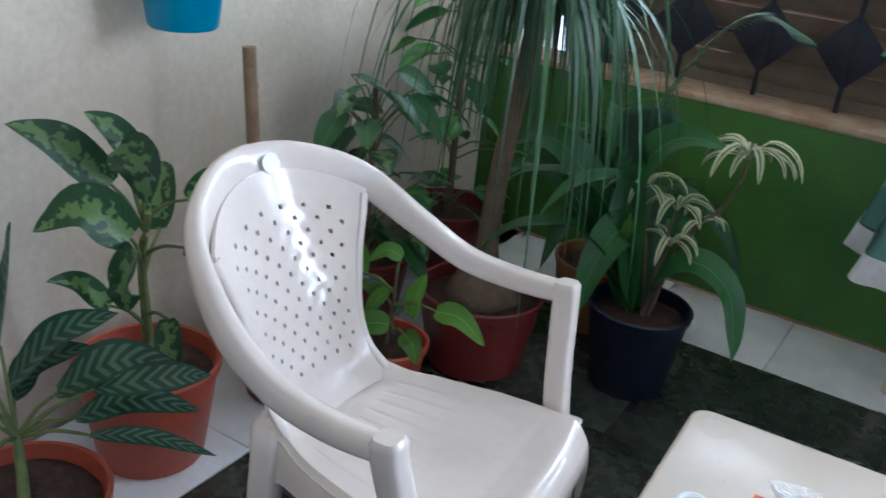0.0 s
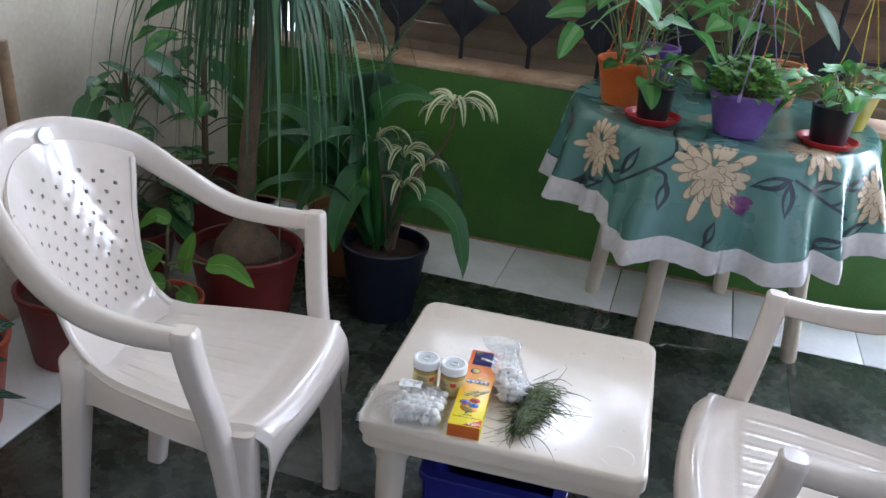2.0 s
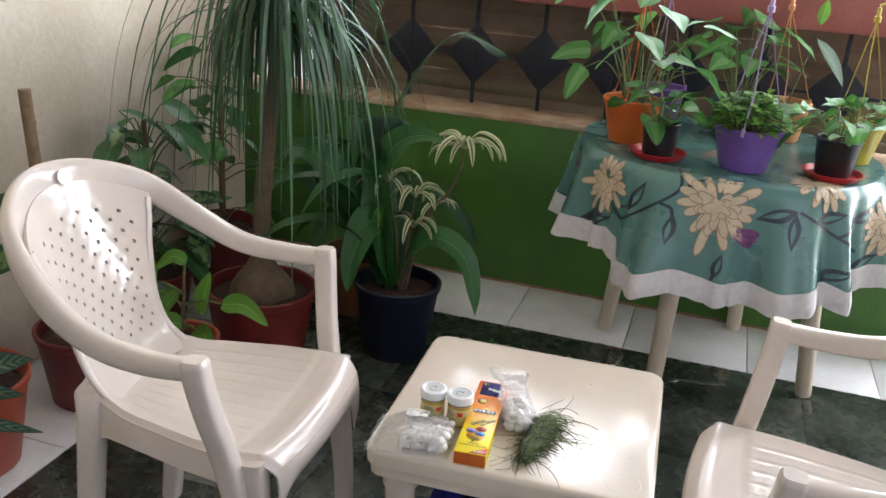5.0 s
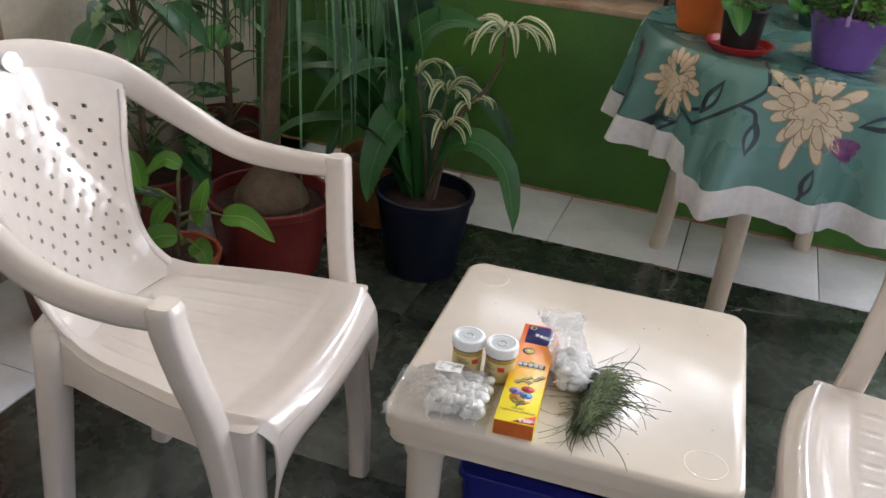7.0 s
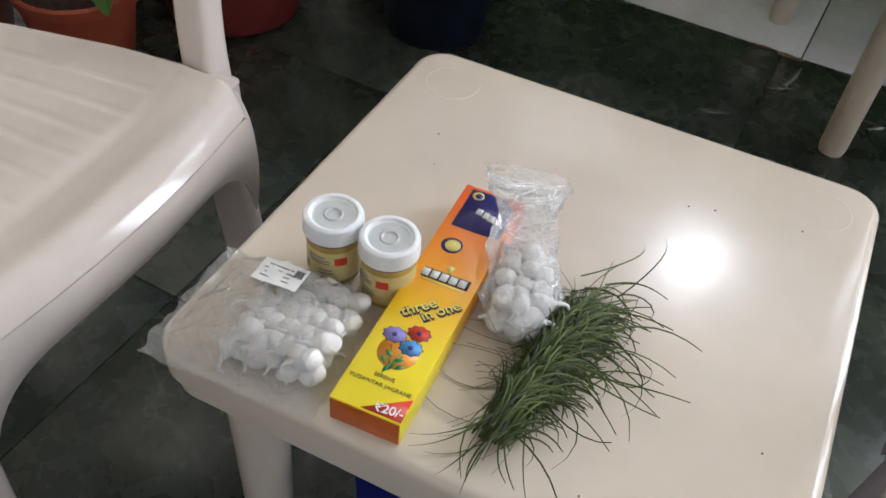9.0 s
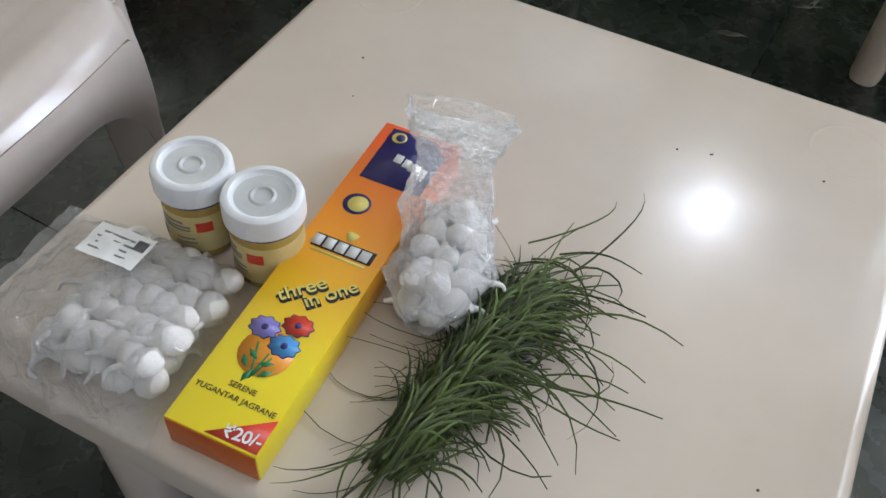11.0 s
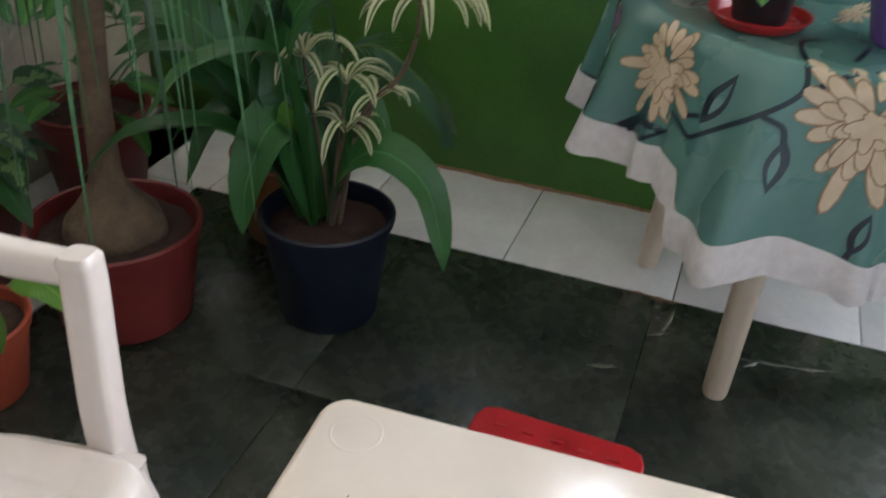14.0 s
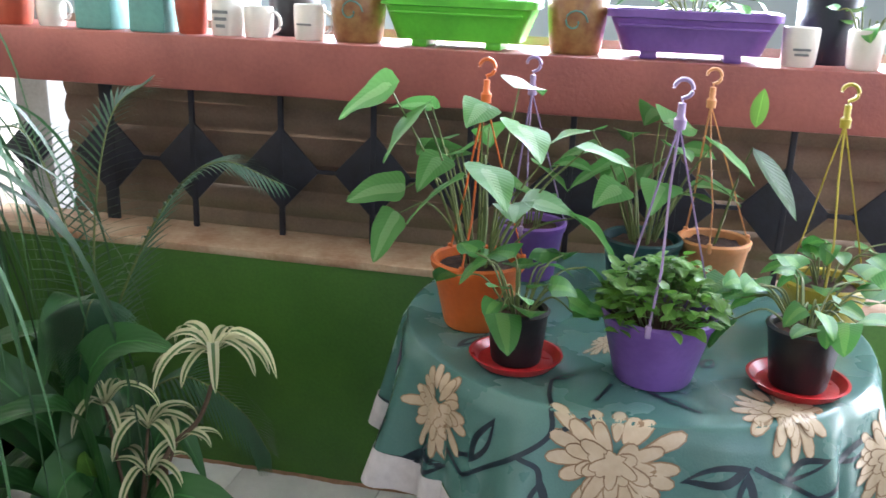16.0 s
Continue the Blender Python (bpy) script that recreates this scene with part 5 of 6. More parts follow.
long_leaf(bp_, [(0.0, 0.0, 0.22), (0.05, -0.02, 0.36), (0.13, -0.03, 0.42), (0.22, -0.03, 0.37), (0.26, -0.04, 0.26), (0.27, -0.04, 0.19)], 0.085, M_LEAF, face=0.45)
long_leaf(bp_, [(-0.02, 0.0, 0.22), (-0.06, -0.03, 0.42), (-0.085, -0.07, 0.44), (-0.11, -0.12, 0.34), (-0.115, -0.14, 0.235)], 0.125, M_LEAF, "oval", face=0.6)
long_leaf(bp_, [(-0.03, 0.02, 0.22), (-0.085, 0.0, 0.45), (-0.06, -0.03, 0.61), (-0.005, -0.04, 0.70), (0.065, -0.045, 0.732), (0.155, -0.05, 0.722)], 0.105, M_LEAF, face=0.6)
long_leaf(bp_, [(-0.03, 0.02, 0.22), (-0.06, -0.02, 0.40), (-0.055, -0.05, 0.47), (-0.05, -0.06, 0.50)], 0.055, M_LEAFL, "oval", face=0.7)
long_leaf(bp_, [(-0.05, 0.0, 0.22), (-0.14, 0.03, 0.42), (-0.25, -0.02, 0.60), (-0.36, -0.02, 0.63), (-0.44, -0.02, 0.58)], 0.10, M_LEAF, face=0.6)
long_leaf(bp_, [(-0.05, 0.02, 0.22), (-0.16, 0.05, 0.38), (-0.27, 0.0, 0.51), (-0.36, -0.02, 0.55), (-0.46, -0.02, 0.50)], 0.09, M_LEAF, face=0.5)
long_leaf(bp_, [(0.0, 0.04, 0.22), (-0.06, 0.10, 0.42), (-0.15, 0.14, 0.52), (-0.26, 0.16, 0.5)], 0.08, M_LEAF)

for a, z, r, L in ((150, 0.62, 0.16, 0.26), (190, 0.55, 0.2, 0.26), (215, 0.45, 0.22, 0.24), (120, 0.52, 0.16, 0.24), (170, 0.38, 0.2, 0.22), (95, 0.44, 0.14, 0.22), (230, 0.6, 0.12, 0.22)):
    e = around(a, 0)
    long_leaf(bp_, [e * 0.03 + Vector((0, 0, 0.22)), e * r * 0.6 + Vector((0, 0, z * 0.85)), e * r + Vector((0, 0, z)), e * (r + L * 0.6) + Vector((0, 0, z - 0.01)), e * (r + L) + Vector((0, 0, z - 0.10))], 0.085, M_LEAF)


def striped_head(ob, at, n, L, w):
    """A rosette of cream-edged strap leaves that arch over and curl down."""
    c = Vector(at)
    for i in range(n):
        a, rise = 137.5 * i + random.uniform(-15, 15), random.uniform(0.25, 0.75) - 0.35 * i / n
        e, ln = around(a, 0), L * random.uniform(0.8, 1.15)
        up = Vector((0, 0, 1))
        pts = [c, c + e * ln * 0.30 + up * ln * (0.10 + 0.42 * rise), c + e * ln * 0.62 + up * ln * (0.06 + 0.48 * rise), c + e * ln * 0.86 + up * ln * (0.38 * rise - 0.05), c + e * ln * 1.0 + up * ln * (0.2 * rise - 0.26)]
        long_leaf(ob, pts, w * random.uniform(0.85, 1.15), M_SPIDER, "strap", 12, 0.25)


stem = [(0.02, 0.01, 0.2), (0.05, 0.0, 0.36), (0.08, 0.01, 0.48), (0.14, 0.02, 0.55), (0.172, 0.02, 0.63), (0.178, 0.02, 0.70)]
part("stem", stalk(stem, 0.006, 0.004), M_BARK, bp_)
striped_head(bp_, (0.178, 0.02, 0.695), 15, 0.125, 0.021)
for at, n, L in (((-0.055, 0.02, 0.555), 7, 0.10), ((0.035, 0.02, 0.52), 7, 0.10), ((0.042, 0.0, 0.43), 6, 0.105), ((0.10, 0.01, 0.505), 4, 0.08)):
    part("stem", stalk([(0.01, 0.0, 0.2), (0.3 * at[0] + 0.01, 0.0, 0.34), at], 0.005, 0.003), M_BARK, bp_)
    striped_head(bp_, at, n, L, 0.018)


# cycad fronds behind
def frond(ob, pts, L, n=44, droop=0.25, blade=0.0075, first=6):
    sp = spline(pts, n)
    part("stem", sweep(sp, lambda t: (0.004 - 0.0028 * t,) * 2, 6), M_STEM, ob)
    bm = bmesh.new()
    for i in range(first, n + 1):
        t = i / n
        dd = (sp[min(i + 1, n)] - sp[max(i - 1, 0)]).normalized()
        s = dd.cross(Vector((0, 0, 1))).normalized()
        for k in (-1, 1):
            leaf(bm, sp[i], (s * k + dd * (0.35 + 0.5 * t)).normalized(), L * math.sin(math.pi * (0.12 + 0.82 * t)) ** 0.7, blade, droop, 0.1, "thread", n=4)
    part("frond_blade", bm, M_FROND, ob, "row of narrow dark leaflets", 80)


cy = potted(pose(-0.36, 2.74, 0), 0.105, 0.135, 0.22, M_OLDPOT, "old orange pot of cycad fronds in the corner", group="potted plants on the floor")
part("stem", stalk([(0, 0, 0.18), (0, 0, 0.3)], 0.03, 0.025, seg=10), M_BARK, cy)
for pts in (((0, 0, 0.3), (0.03, 0.0, 0.55), (0.10, 0.0, 0.74), (0.2, 0.02, 0.92), (0.30, 0.04, 0.99), (0.42, 0.06, 0.95)),
            ((0, 0, 0.3), (-0.05, 0.05, 0.6), (-0.12, 0.08, 0.85), (-0.22, 0.12, 1.0), (-0.34, 0.12, 1.0)),
            ((0, 0, 0.3), (-0.03, 0.05, 0.6), (-0.04, 0.10, 0.85), (-0.02, 0.16, 1.05), (0.04, 0.22, 1.12)),
            ((0, 0, 0.3), (0.08, 0.0, 0.42), (0.2, 0.02, 0.5), (0.32, 0.05, 0.42), (0.38, 0.06, 0.32))):
    frond(cy, pts, 0.165, 50)
frond(cy, ((0, 0, 0.3), (0.06, -0.06, 0.55), (0.11, -0.14, 0.70), (0.14, -0.20, 0.752), (0.160, -0.26, 0.725), (0.170, -0.30, 0.65)), 0.125, 60, 0.5, 0.016, 34)
for a, z, r, L in ((-120, 0.62, 0.10, 0.24), (-60, 0.50, 0.12, 0.24), (-150, 0.48, 0.12, 0.26), (-95, 0.40, 0.14, 0.22), (170, 0.55, 0.12, 0.26), (-20, 0.44, 0.14, 0.2), (-75, 0.70, 0.08, 0.22)):
    e = around(a, 0)
    long_leaf(cy, [e * 0.02 + Vector((0, 0, 0.24)), e * r * 0.6 + Vector((0, 0, z * 0.85)), e * r + Vector((0, 0, z)), e * (r + L * 0.6) + Vector((0, 0, z - 0.01)), e * (r + L) + Vector((0, 0, z - 0.11))], 0.09, M_LEAF)
# leafy pot in the far corner
cn = potted(pose(-0.90, 2.72, 0), 0.11, 0.145, 0.24, M_MAROON, "maroon pot of leafy pothos climber in the corner", group="potted plants on the floor")
random.seed(71)
for i in range(34):
    a = 137.5 * i
    z = 0.26 + 0.65 * random.random()
    base = Vector((0, 0, z - 0.05))
    q = around(a, 0) * random.uniform(0.05, 0.17) + Vector((0, 0, z))
    part("stem", stalk([base, base.lerp(q, 0.5) + Vector((0, 0, 0.02)), q], 0.003, 0.002), M_STEM, cn)
    leaf_part(cn, M_POTHOS if i % 3 else M_LEAF, q, around(a + random.uniform(-40, 40), random.uniform(-30, 30)), random.uniform(0.1, 0.17), random.uniform(0.06, 0.09), 0.4, 0.2, "oval", n=7,
              roll=random.uniform(-0.6, 0.6))
part("stem", stalk([(0, 0, 0.2), (0, 0, 0.9)], 0.014, 0.010), M_BARK, cn)

# dense leafy plant between the palm and the cream wall
dn = potted(pose(-0.90, 2.28, 0), 0.10, 0.135, 0.22, M_MAROON, "maroon pot of dense dark-leaved plant against the wall", group="potted plants on the floor")
random.seed(73)
for i in range(40):
    a = 137.5 * i
    z = 0.24 + 0.50 * random.random()
    base = Vector((0, 0, max(0.18, z - 0.12)))
    q = around(a, 0) * random.uniform(0.04, 0.16) + Vector((0, 0, z))
    q.x = max(q.x, -0.14)
    part("stem", stalk([base, base.lerp(q, 0.5) + Vector((0, 0, 0.02)), q], 0.003, 0.002), M_STEM, dn)
    way = around(a + random.uniform(-40, 40), random.uniform(-35, 30))
    way.x = abs(way.x) if q.x < -0.05 else way.x
    leaf_part(dn, M_LEAF if i % 3 else M_DIEFF, q, way, random.uniform(0.11, 0.17), random.uniform(0.06, 0.09), 0.4, 0.2, "oval", n=7, roll=random.uniform(-0.6, 0.6))
part("stem", stalk([(0, 0, 0.18), (0, 0, 0.7)], 0.012, 0.008), M_BARK, dn)


# ---- things on the low table ----
ZL = 0.4352
M_JARBODY = mat("amber_jar", (0.50, 0.36, 0.10), 0.15, (0.35, 0.23, 0.05), 20)
M_JARLABEL = mat("yellow_jar_label", (0.64, 0.53, 0.24), 0.4, (0.54, 0.42, 0.16), 30)
M_LID = mat("milky_lid", (0.80, 0.81, 0.82), 0.28, (0.72, 0.73, 0.74), 10, sss=0.1)
M_LIDW = mat("lid_window", (0.66, 0.67, 0.66), 0.05, (0.46, 0.48, 0.47), 25, 0.8, 60, 0.05)
M_NAVY = mat("navy_print", (0.03, 0.025, 0.16), 0.35)
M_YPRINT = mat("pale_yellow_print", (0.85, 0.72, 0.18), 0.35)
M_WPRINT = mat("white_print", (0.85, 0.85, 0.82), 0.35)
M_RPRINT = mat("red_print", (0.62, 0.05, 0.02), 0.35)
M_OPRINT = mat("orange_print", (0.85, 0.33, 0.02), 0.35)
M_BPRINT = mat("blue_print", (0.09, 0.32, 0.68), 0.35)
M_VPRINT = mat("violet_print", (0.30, 0.26, 0.66), 0.35)
M_GPRINT = mat("green_print", (0.03, 0.22, 0.06), 0.35)


def box_print():
    """Printed card that runs from yellow at one end to red-orange at the other."""
    m = bpy.data.materials.new("yellow_orange_card")
    m.use_nodes = True
    N, L = m.node_tree.nodes, m.node_tree.links
    b = N["Principled BSDF"]
    tc, sep, ramp = N.new("ShaderNodeTexCoord"), N.new("ShaderNodeSeparateXYZ"), N.new("ShaderNodeValToRGB")
    mr = N.new("ShaderNodeMapRange")
    mr.inputs["From Min"].default_value, mr.inputs["From Max"].default_value = -0.134, 0.134
    L.new(tc.outputs["Object"], sep.inputs[0])
    L.new(sep.outputs[1], mr.inputs["Value"])
    L.new(mr.outputs[0], ramp.inputs[0])
    e = ramp.color_ramp.elements
    e[0].position, e[0].color = 0.22, (0.86, 0.70, 0.01, 1)
    e[1].position, e[1].color = 0.92, (0.82, 0.13, 0.02, 1)
    k = e.new(0.55)
    k.color = (0.86, 0.36, 0.012, 1)
    L.new(ramp.outputs[0], b.inputs["Base Color"])
    no, bp = N.new("ShaderNodeTexNoise"), N.new("ShaderNodeBump")
    no.inputs["Scale"].default_value = 30
    L.new(tc.outputs["Object"], no.inputs["Vector"])
    L.new(no.outputs["Fac"], bp.inputs["Height"])
    bp.inputs["Strength"].default_value, bp.inputs["Distance"].default_value = 0.2, 0.003
    L.new(bp.outputs[0], b.inputs["Normal"])
    b.inputs["Roughness"].default_value = 0.32
    return m


M_CARD = box_print()
M_CARDEND = mat("red_orange_card", (0.60, 0.14, 0.02), 0.4, (0.48, 0.1, 0.015), 30)
ib = thing("incense_box", pose(0.4225, 1.4395, ZL, 0, 0, 5.5), "yellow and orange printed incense box on the low table", "box")
HB = 0.026
part("carton", boxed((0, 0, HB / 2), (0.058, 0.268, HB), 0.0008), M_CARD, ib)
part("end_flap", boxed((0, -0.1343, HB / 2), (0.0565, 0.0008, HB - 0.002), 0.0002), M_CARDEND, ib)


def flat(name, pts, z, material, parent, label=""):
    bm = bmesh.new()
    lo = [bm.verts.new((x, y, z - 0.0002)) for x, y in pts]
    hi = [bm.verts.new((x, y, z)) for x, y in pts]
    bm.faces.new(hi)
    bm.faces.new(lo[::-1])
    for i in range(len(pts)):
        j = (i + 1) % len(pts)
        bm.faces.new((lo[i], lo[j], hi[j], hi[i]))
    return part(name, bm, material, parent, label)


def disc(x, y, r, n=20, wob=0.0, k=9, sy=1.0):
    return [(x + r * (1 + wob * math.sin(k * a)) * math.cos(a), y + sy * r * (1 + wob * math.sin(k * a)) * math.sin(a)) for a in [2 * math.pi * i / n for i in range(n)]]


def lettering(text, x, y, z, size, material, parent, turn=0.0, bold=0.0, shear=0.0):
    cu = bpy.data.curves.new("lettering", "FONT")
    cu.body, cu.size, cu.align_x, cu.align_y, cu.extrude, cu.offset, cu.shear = text, size, "CENTER", "CENTER", 0.00008, bold, shear
    tmp = bpy.data.objects.new("lettering", cu)
    scene.collection.objects.link(tmp)
    me = bpy.data.meshes.new_from_object(tmp.evaluated_get(bpy.context.evaluated_depsgraph_get()))
    bpy.data.objects.remove(tmp)
    me.materials.clear()
    me.materials.append(material)
    ob = new("lettering", me)
    ob.parent = parent
    ob.matrix_local = pose(x, y, z, 0, 0, turn)
    return ob


ZC = HB + 0.0003
flat("printed_disc", disc(-0.001, -0.075, 0.0165), ZC, M_OPRINT, ib)
for x, y, m_ in ((-0.011, -0.060, M_VPRINT), (0.006, -0.051, M_RPRINT), (0.006, -0.067, M_BPRINT)):
    flat("printed_flower", disc(x, y, 0.0095, 36, 0.10, 9, 0.8), ZC + 0.0002, M_NAVY, ib)
    flat("printed_flower", disc(x, y, 0.0088, 36, 0.10, 9, 0.8), ZC + 0.0004, m_, ib)
    flat("printed_flower", disc(x, y, 0.0022, 12), ZC + 0.0006, M_NAVY, ib)
for x0, y0, x1, y1 in ((-0.001, -0.092, -0.009, -0.07), (0.0, -0.092, 0.004, -0.077), (-0.001, -0.094, 0.001, -0.075)):
    nx, ny = (y1 - y0), -(x1 - x0)
    k = 0.0006 / math.hypot(nx, ny)
    flat("printed_stem", [(x0 - nx * k, y0 - ny * k), (x0 + nx * k, y0 + ny * k), (x1 + nx * k, y1 + ny * k), (x1 - nx * k, y1 - ny * k)], ZC + 0.0002, M_GPRINT, ib)
for x, y, a in ((-0.009, -0.085, 2.2), (0.006, -0.088, 0.8), (-0.003, -0.093, 1.4), (0.003, -0.082, 0.4), (-0.007, -0.079, 2.6)):
    flat("printed_leaf", [(x + (u * math.cos(a) - v * math.sin(a)), y + (u * math.sin(a) + v * math.cos(a))) for u, v in ((-0.005, 0), (0, 0.002), (0.005, 0), (0, -0.002))], ZC + 0.0003, M_GPRINT, ib)
for dx, dy, mt, z, bo in ((0.0010, -0.0012, M_INK, ZC, 0.0008), (0, 0, M_YPRINT, ZC + 0.0003, 0.0001)):
    lettering("three", -0.006 + dx, -0.026 + dy, z, 0.0140, mt, ib, 46, bo)
    lettering("in one", 0.0115 + dx, -0.022 + dy, z, 0.0135, mt, ib, 48, bo)
flat("emblem_plate", [(-0.020, 0.008), (0.022, 0.008), (0.022, 0.019), (-0.020, 0.019)], ZC, M_INK, ib)
for i in range(5):
    x = -0.0172 + 0.0083 * i
    flat("emblem_bar", [(x - 0.0034, 0.0092), (x + 0.0034, 0.0092), (x + 0.0034, 0.0178), (x - 0.0034, 0.0178)], ZC + 0.0003, M_WPRINT, ib)
flat("emblem_plate", [(-0.018, 0.0045), (0.020, 0.0045), (0.020, 0.0065), (-0.018, 0.0065)], ZC, M_YPRINT, ib)
flat("emblem_flame", disc(0.001, 0.025, 0.004, 12, 0.2, 3), ZC, M_YPRINT, ib)
flat("emblem_ring", disc(-0.010, 0.052, 0.0095, 24), ZC, M_NAVY, ib)
flat("emblem_ring", disc(-0.009, 0.052, 0.007, 24), ZC + 0.0003, M_YPRINT, ib)
flat("navy_panel", [(-0.021, 0.076), (0.024, 0.076), (0.024, 0.130), (-0.021, 0.130)], ZC, M_NAVY, ib)
flat("navy_panel_mark", disc(-0.013, 0.122, 0.0055, 18), ZC + 0.0003, M_YPRINT, ib)
flat("navy_panel_mark", disc(-0.012, 0.122, 0.0035, 18), ZC + 0.0005, M_NAVY, ib)
for i, (x, w) in enumerate(((-0.004, 0.003), (0.003, 0.0025), (0.009, 0.0035), (0.016, 0.003))):
    flat("navy_panel_mark", [(x - w, 0.099 - 0.002 * i), (x + w, 0.0985 - 0.002 * i), (x + w, 0.1065 - 0.002 * i), (x - w, 0.107 - 0.002 * i)], ZC + 0.0003, M_WPRINT, ib)
flat("red_corner", [(0.010, 0.130), (0.028, 0.112), (0.028, 0.130)], ZC + 0.0004, M_RPRINT, ib)
lettering("SERENE", 0.0, -0.101, ZC, 0.0052, M_INK, ib)
lettering("YUGANTAR JAGRANE", 0.0, -0.1085, ZC, 0.0052, M_INK, ib)
flat("price_flash", [(0.0285, -0.1325), (0.0285, -0.110), (-0.004, -0.1325)], ZC, M_RPRINT, ib)
lettering("\u20b920/-", 0.0165, -0.1265, ZC + 0.0003, 0.0105, M_WPRINT, ib, 6, 0.0002)


def jar(x, y, turn, label):
    ob = thing("balm_jar", pose(x, y, ZL, 0, 0, turn) @ Matrix.Diagonal((0.87, 0.87, 0.92, 1)), label, "jar", "pair of small jars on the low table")
    part("body", lathe([(0, 0), (0.024, 0), (0.0262, 0.003), (0.0265, 0.044), (0.0255, 0.049), (0.0255, 0.052), (0, 0.052)], 40), M_JARBODY, ob)
    part("label", lathe([(0.0266, 0.008), (0.0269, 0.009), (0.0269, 0.042), (0.0266, 0.043)], 40), M_JARLABEL, ob)
    for k, (a, w, z, h, mt) in enumerate(((-105, 40, 0.037, 0.0018, M_GREY), (-100, 52, 0.033, 0.0014, M_GREY), (-98, 46, 0.030, 0.0014, M_GREY), (-52, 26, 0.033, 0.009, M_RPRINT), (-132, 13, 0.020, 0.009, M_GREY), (-85, 30, 0.022, 0.0014, M_GREY), (-85, 34, 0.018, 0.0014, M_GREY))):
        def patch(u, v, a=a, w=w, z=z, h=h):
            t = radians(a - w / 2 + w * u)
            return (0.0273 * math.cos(t), 0.0273 * math.sin(t), z + h * (v - 0.5))
        part("label_mark", sheet(patch, 8, 1, 0.0003), mt, ob)
    part("seal_ring", lathe([(0.0262, 0.0505), (0.0275, 0.051), (0.0275, 0.053), (0.0262, 0.0535)], 40), M_NAVY, ob)
    lid = part("lid", lathe([(0.0285, 0.0535), (0.0296, 0.0545), (0.0294, 0.068), (0.0285, 0.0705), (0.0262, 0.0718), (0.0235, 0.0716), (0.0222, 0.0698), (0.0200, 0.0692)], 48), M_LID, ob, "milky white screw lid")
    part("lid_window", lathe([(0.0201, 0.0692), (0.010, 0.0690), (0.0085, 0.0704), (0.0075, 0.0704), (0.0062, 0.0688), (0, 0.0688)], 40), M_LIDW, lid, "clear shiny centre of the lid")
    return ob


jar(0.3235, 1.434, 10, "small jar with yellow label and milky lid")
jar(0.3765, 1.436, -20, "small jar with yellow label and milky lid")


def wick_mesh(seed):
    """A cotton ball with a twisted tail."""
    random.seed(seed)
    bm = bmesh.new()
    bmesh.ops.create_uvsphere(bm, u_segments=14, v_segments=9, radius=0.0098)
    for v in bm.verts:
        k = 1 + 0.20 * noise.noise(v.co * 110 + Vector((seed * 3.1, 0, 0)))
        v.co = v.co * k
        v.co.x, v.co.z = v.co.x * 1.18, v.co.z * 0.85
        if v.co.x > 0.004:
            f = (v.co.x - 0.004) / 0.006
            v.co.y *= 1 - 0.55 * f
            v.co.z *= 1 - 0.5 * f
            v.co.x *= 1 + 0.25 * f
    a = random.uniform(-0.8, 0.8)
    sweep(spline([(0.008, 0, 0), (0.015, 0.002 * a, 0.001), (0.020, 0.006 * a, 0.0), (0.021, 0.012 * a, -0.002)], 8), lambda t: (0.0022 - 0.0013 * t,) * 2, 6, bm)
    smooth(bm, 60)
    me = bpy.data.meshes.new("cotton_wick")
    bm.to_mesh(me)
    bm.free()
    me.materials.append(M_COTTON)
    return me


WICKS = [wick_mesh(i) for i in range(5)]


def wicks(ob, n, place, seed):
    random.seed(seed)
    for i in range(n):
        w = new("cotton_wick", WICKS[i % 5])
        w.parent = ob
        x, y, z = place(i)
        w.matrix_local = pose(x, y, z, random.uniform(-30, 30), random.uniform(-25, 25), random.uniform(0, 360)) @ Matrix.Scale(random.uniform(0.85, 1.15), 4)


def crumple(x, y, s=1.0):
    v = noise.noise((x * 70 * s, y * 70 * s, 1.7))
    w = noise.noise((x * 160 * s + 4, y * 130 * s, 5.2))
    return (abs(v) - 0.2) * 0.009 + (abs(w) - 0.2) * 0.005


bag = thing("plastic_bag", pose(0.327, 1.348, ZL, 0, 0, 6), "clear crinkled plastic bag of white cotton wicks", "bag", "bags of cotton wicks")


def bag_place(i):
    k = i % 30
    layer = i // 30
    c, r = k % 6, k // 6
    x = -0.024 + 0.0136 * c + random.uniform(-0.004, 0.004) + 0.006 * (r % 2)
    y = -0.042 + 0.0205 * r + random.uniform(-0.004, 0.004)
    if layer:
        x, y = x * 0.8 + 0.01, y * 0.8
    return (x, y + 0.008, 0.0115 + 0.012 * layer)


wicks(bag, 50, bag_place, 5)


def bag_top(u, v):
    x, y = -0.088 + 0.154 * u, -0.066 + 0.130 * v
    e = (min(u, 1 - u) * 7, min(v, 1 - v) * 7)
    k = min(1, e[0]) * min(1, e[1])
    hump = 0.036 * max(0, 1 - ((x - 0.012) / 0.085) ** 2) ** 0.6 * max(0, 1 - ((y - 0.003) / 0.078) ** 2) ** 0.6
    return (x + 0.006 * noise.noise((v * 9, u * 3, 0)), y + 0.006 * noise.noise((u * 9, 3, v * 4)), 0.003 + k * (hump + crumple(x, y)) + 0.003 * (1 - k) * abs(noise.noise((x * 120, y * 120, 3))))


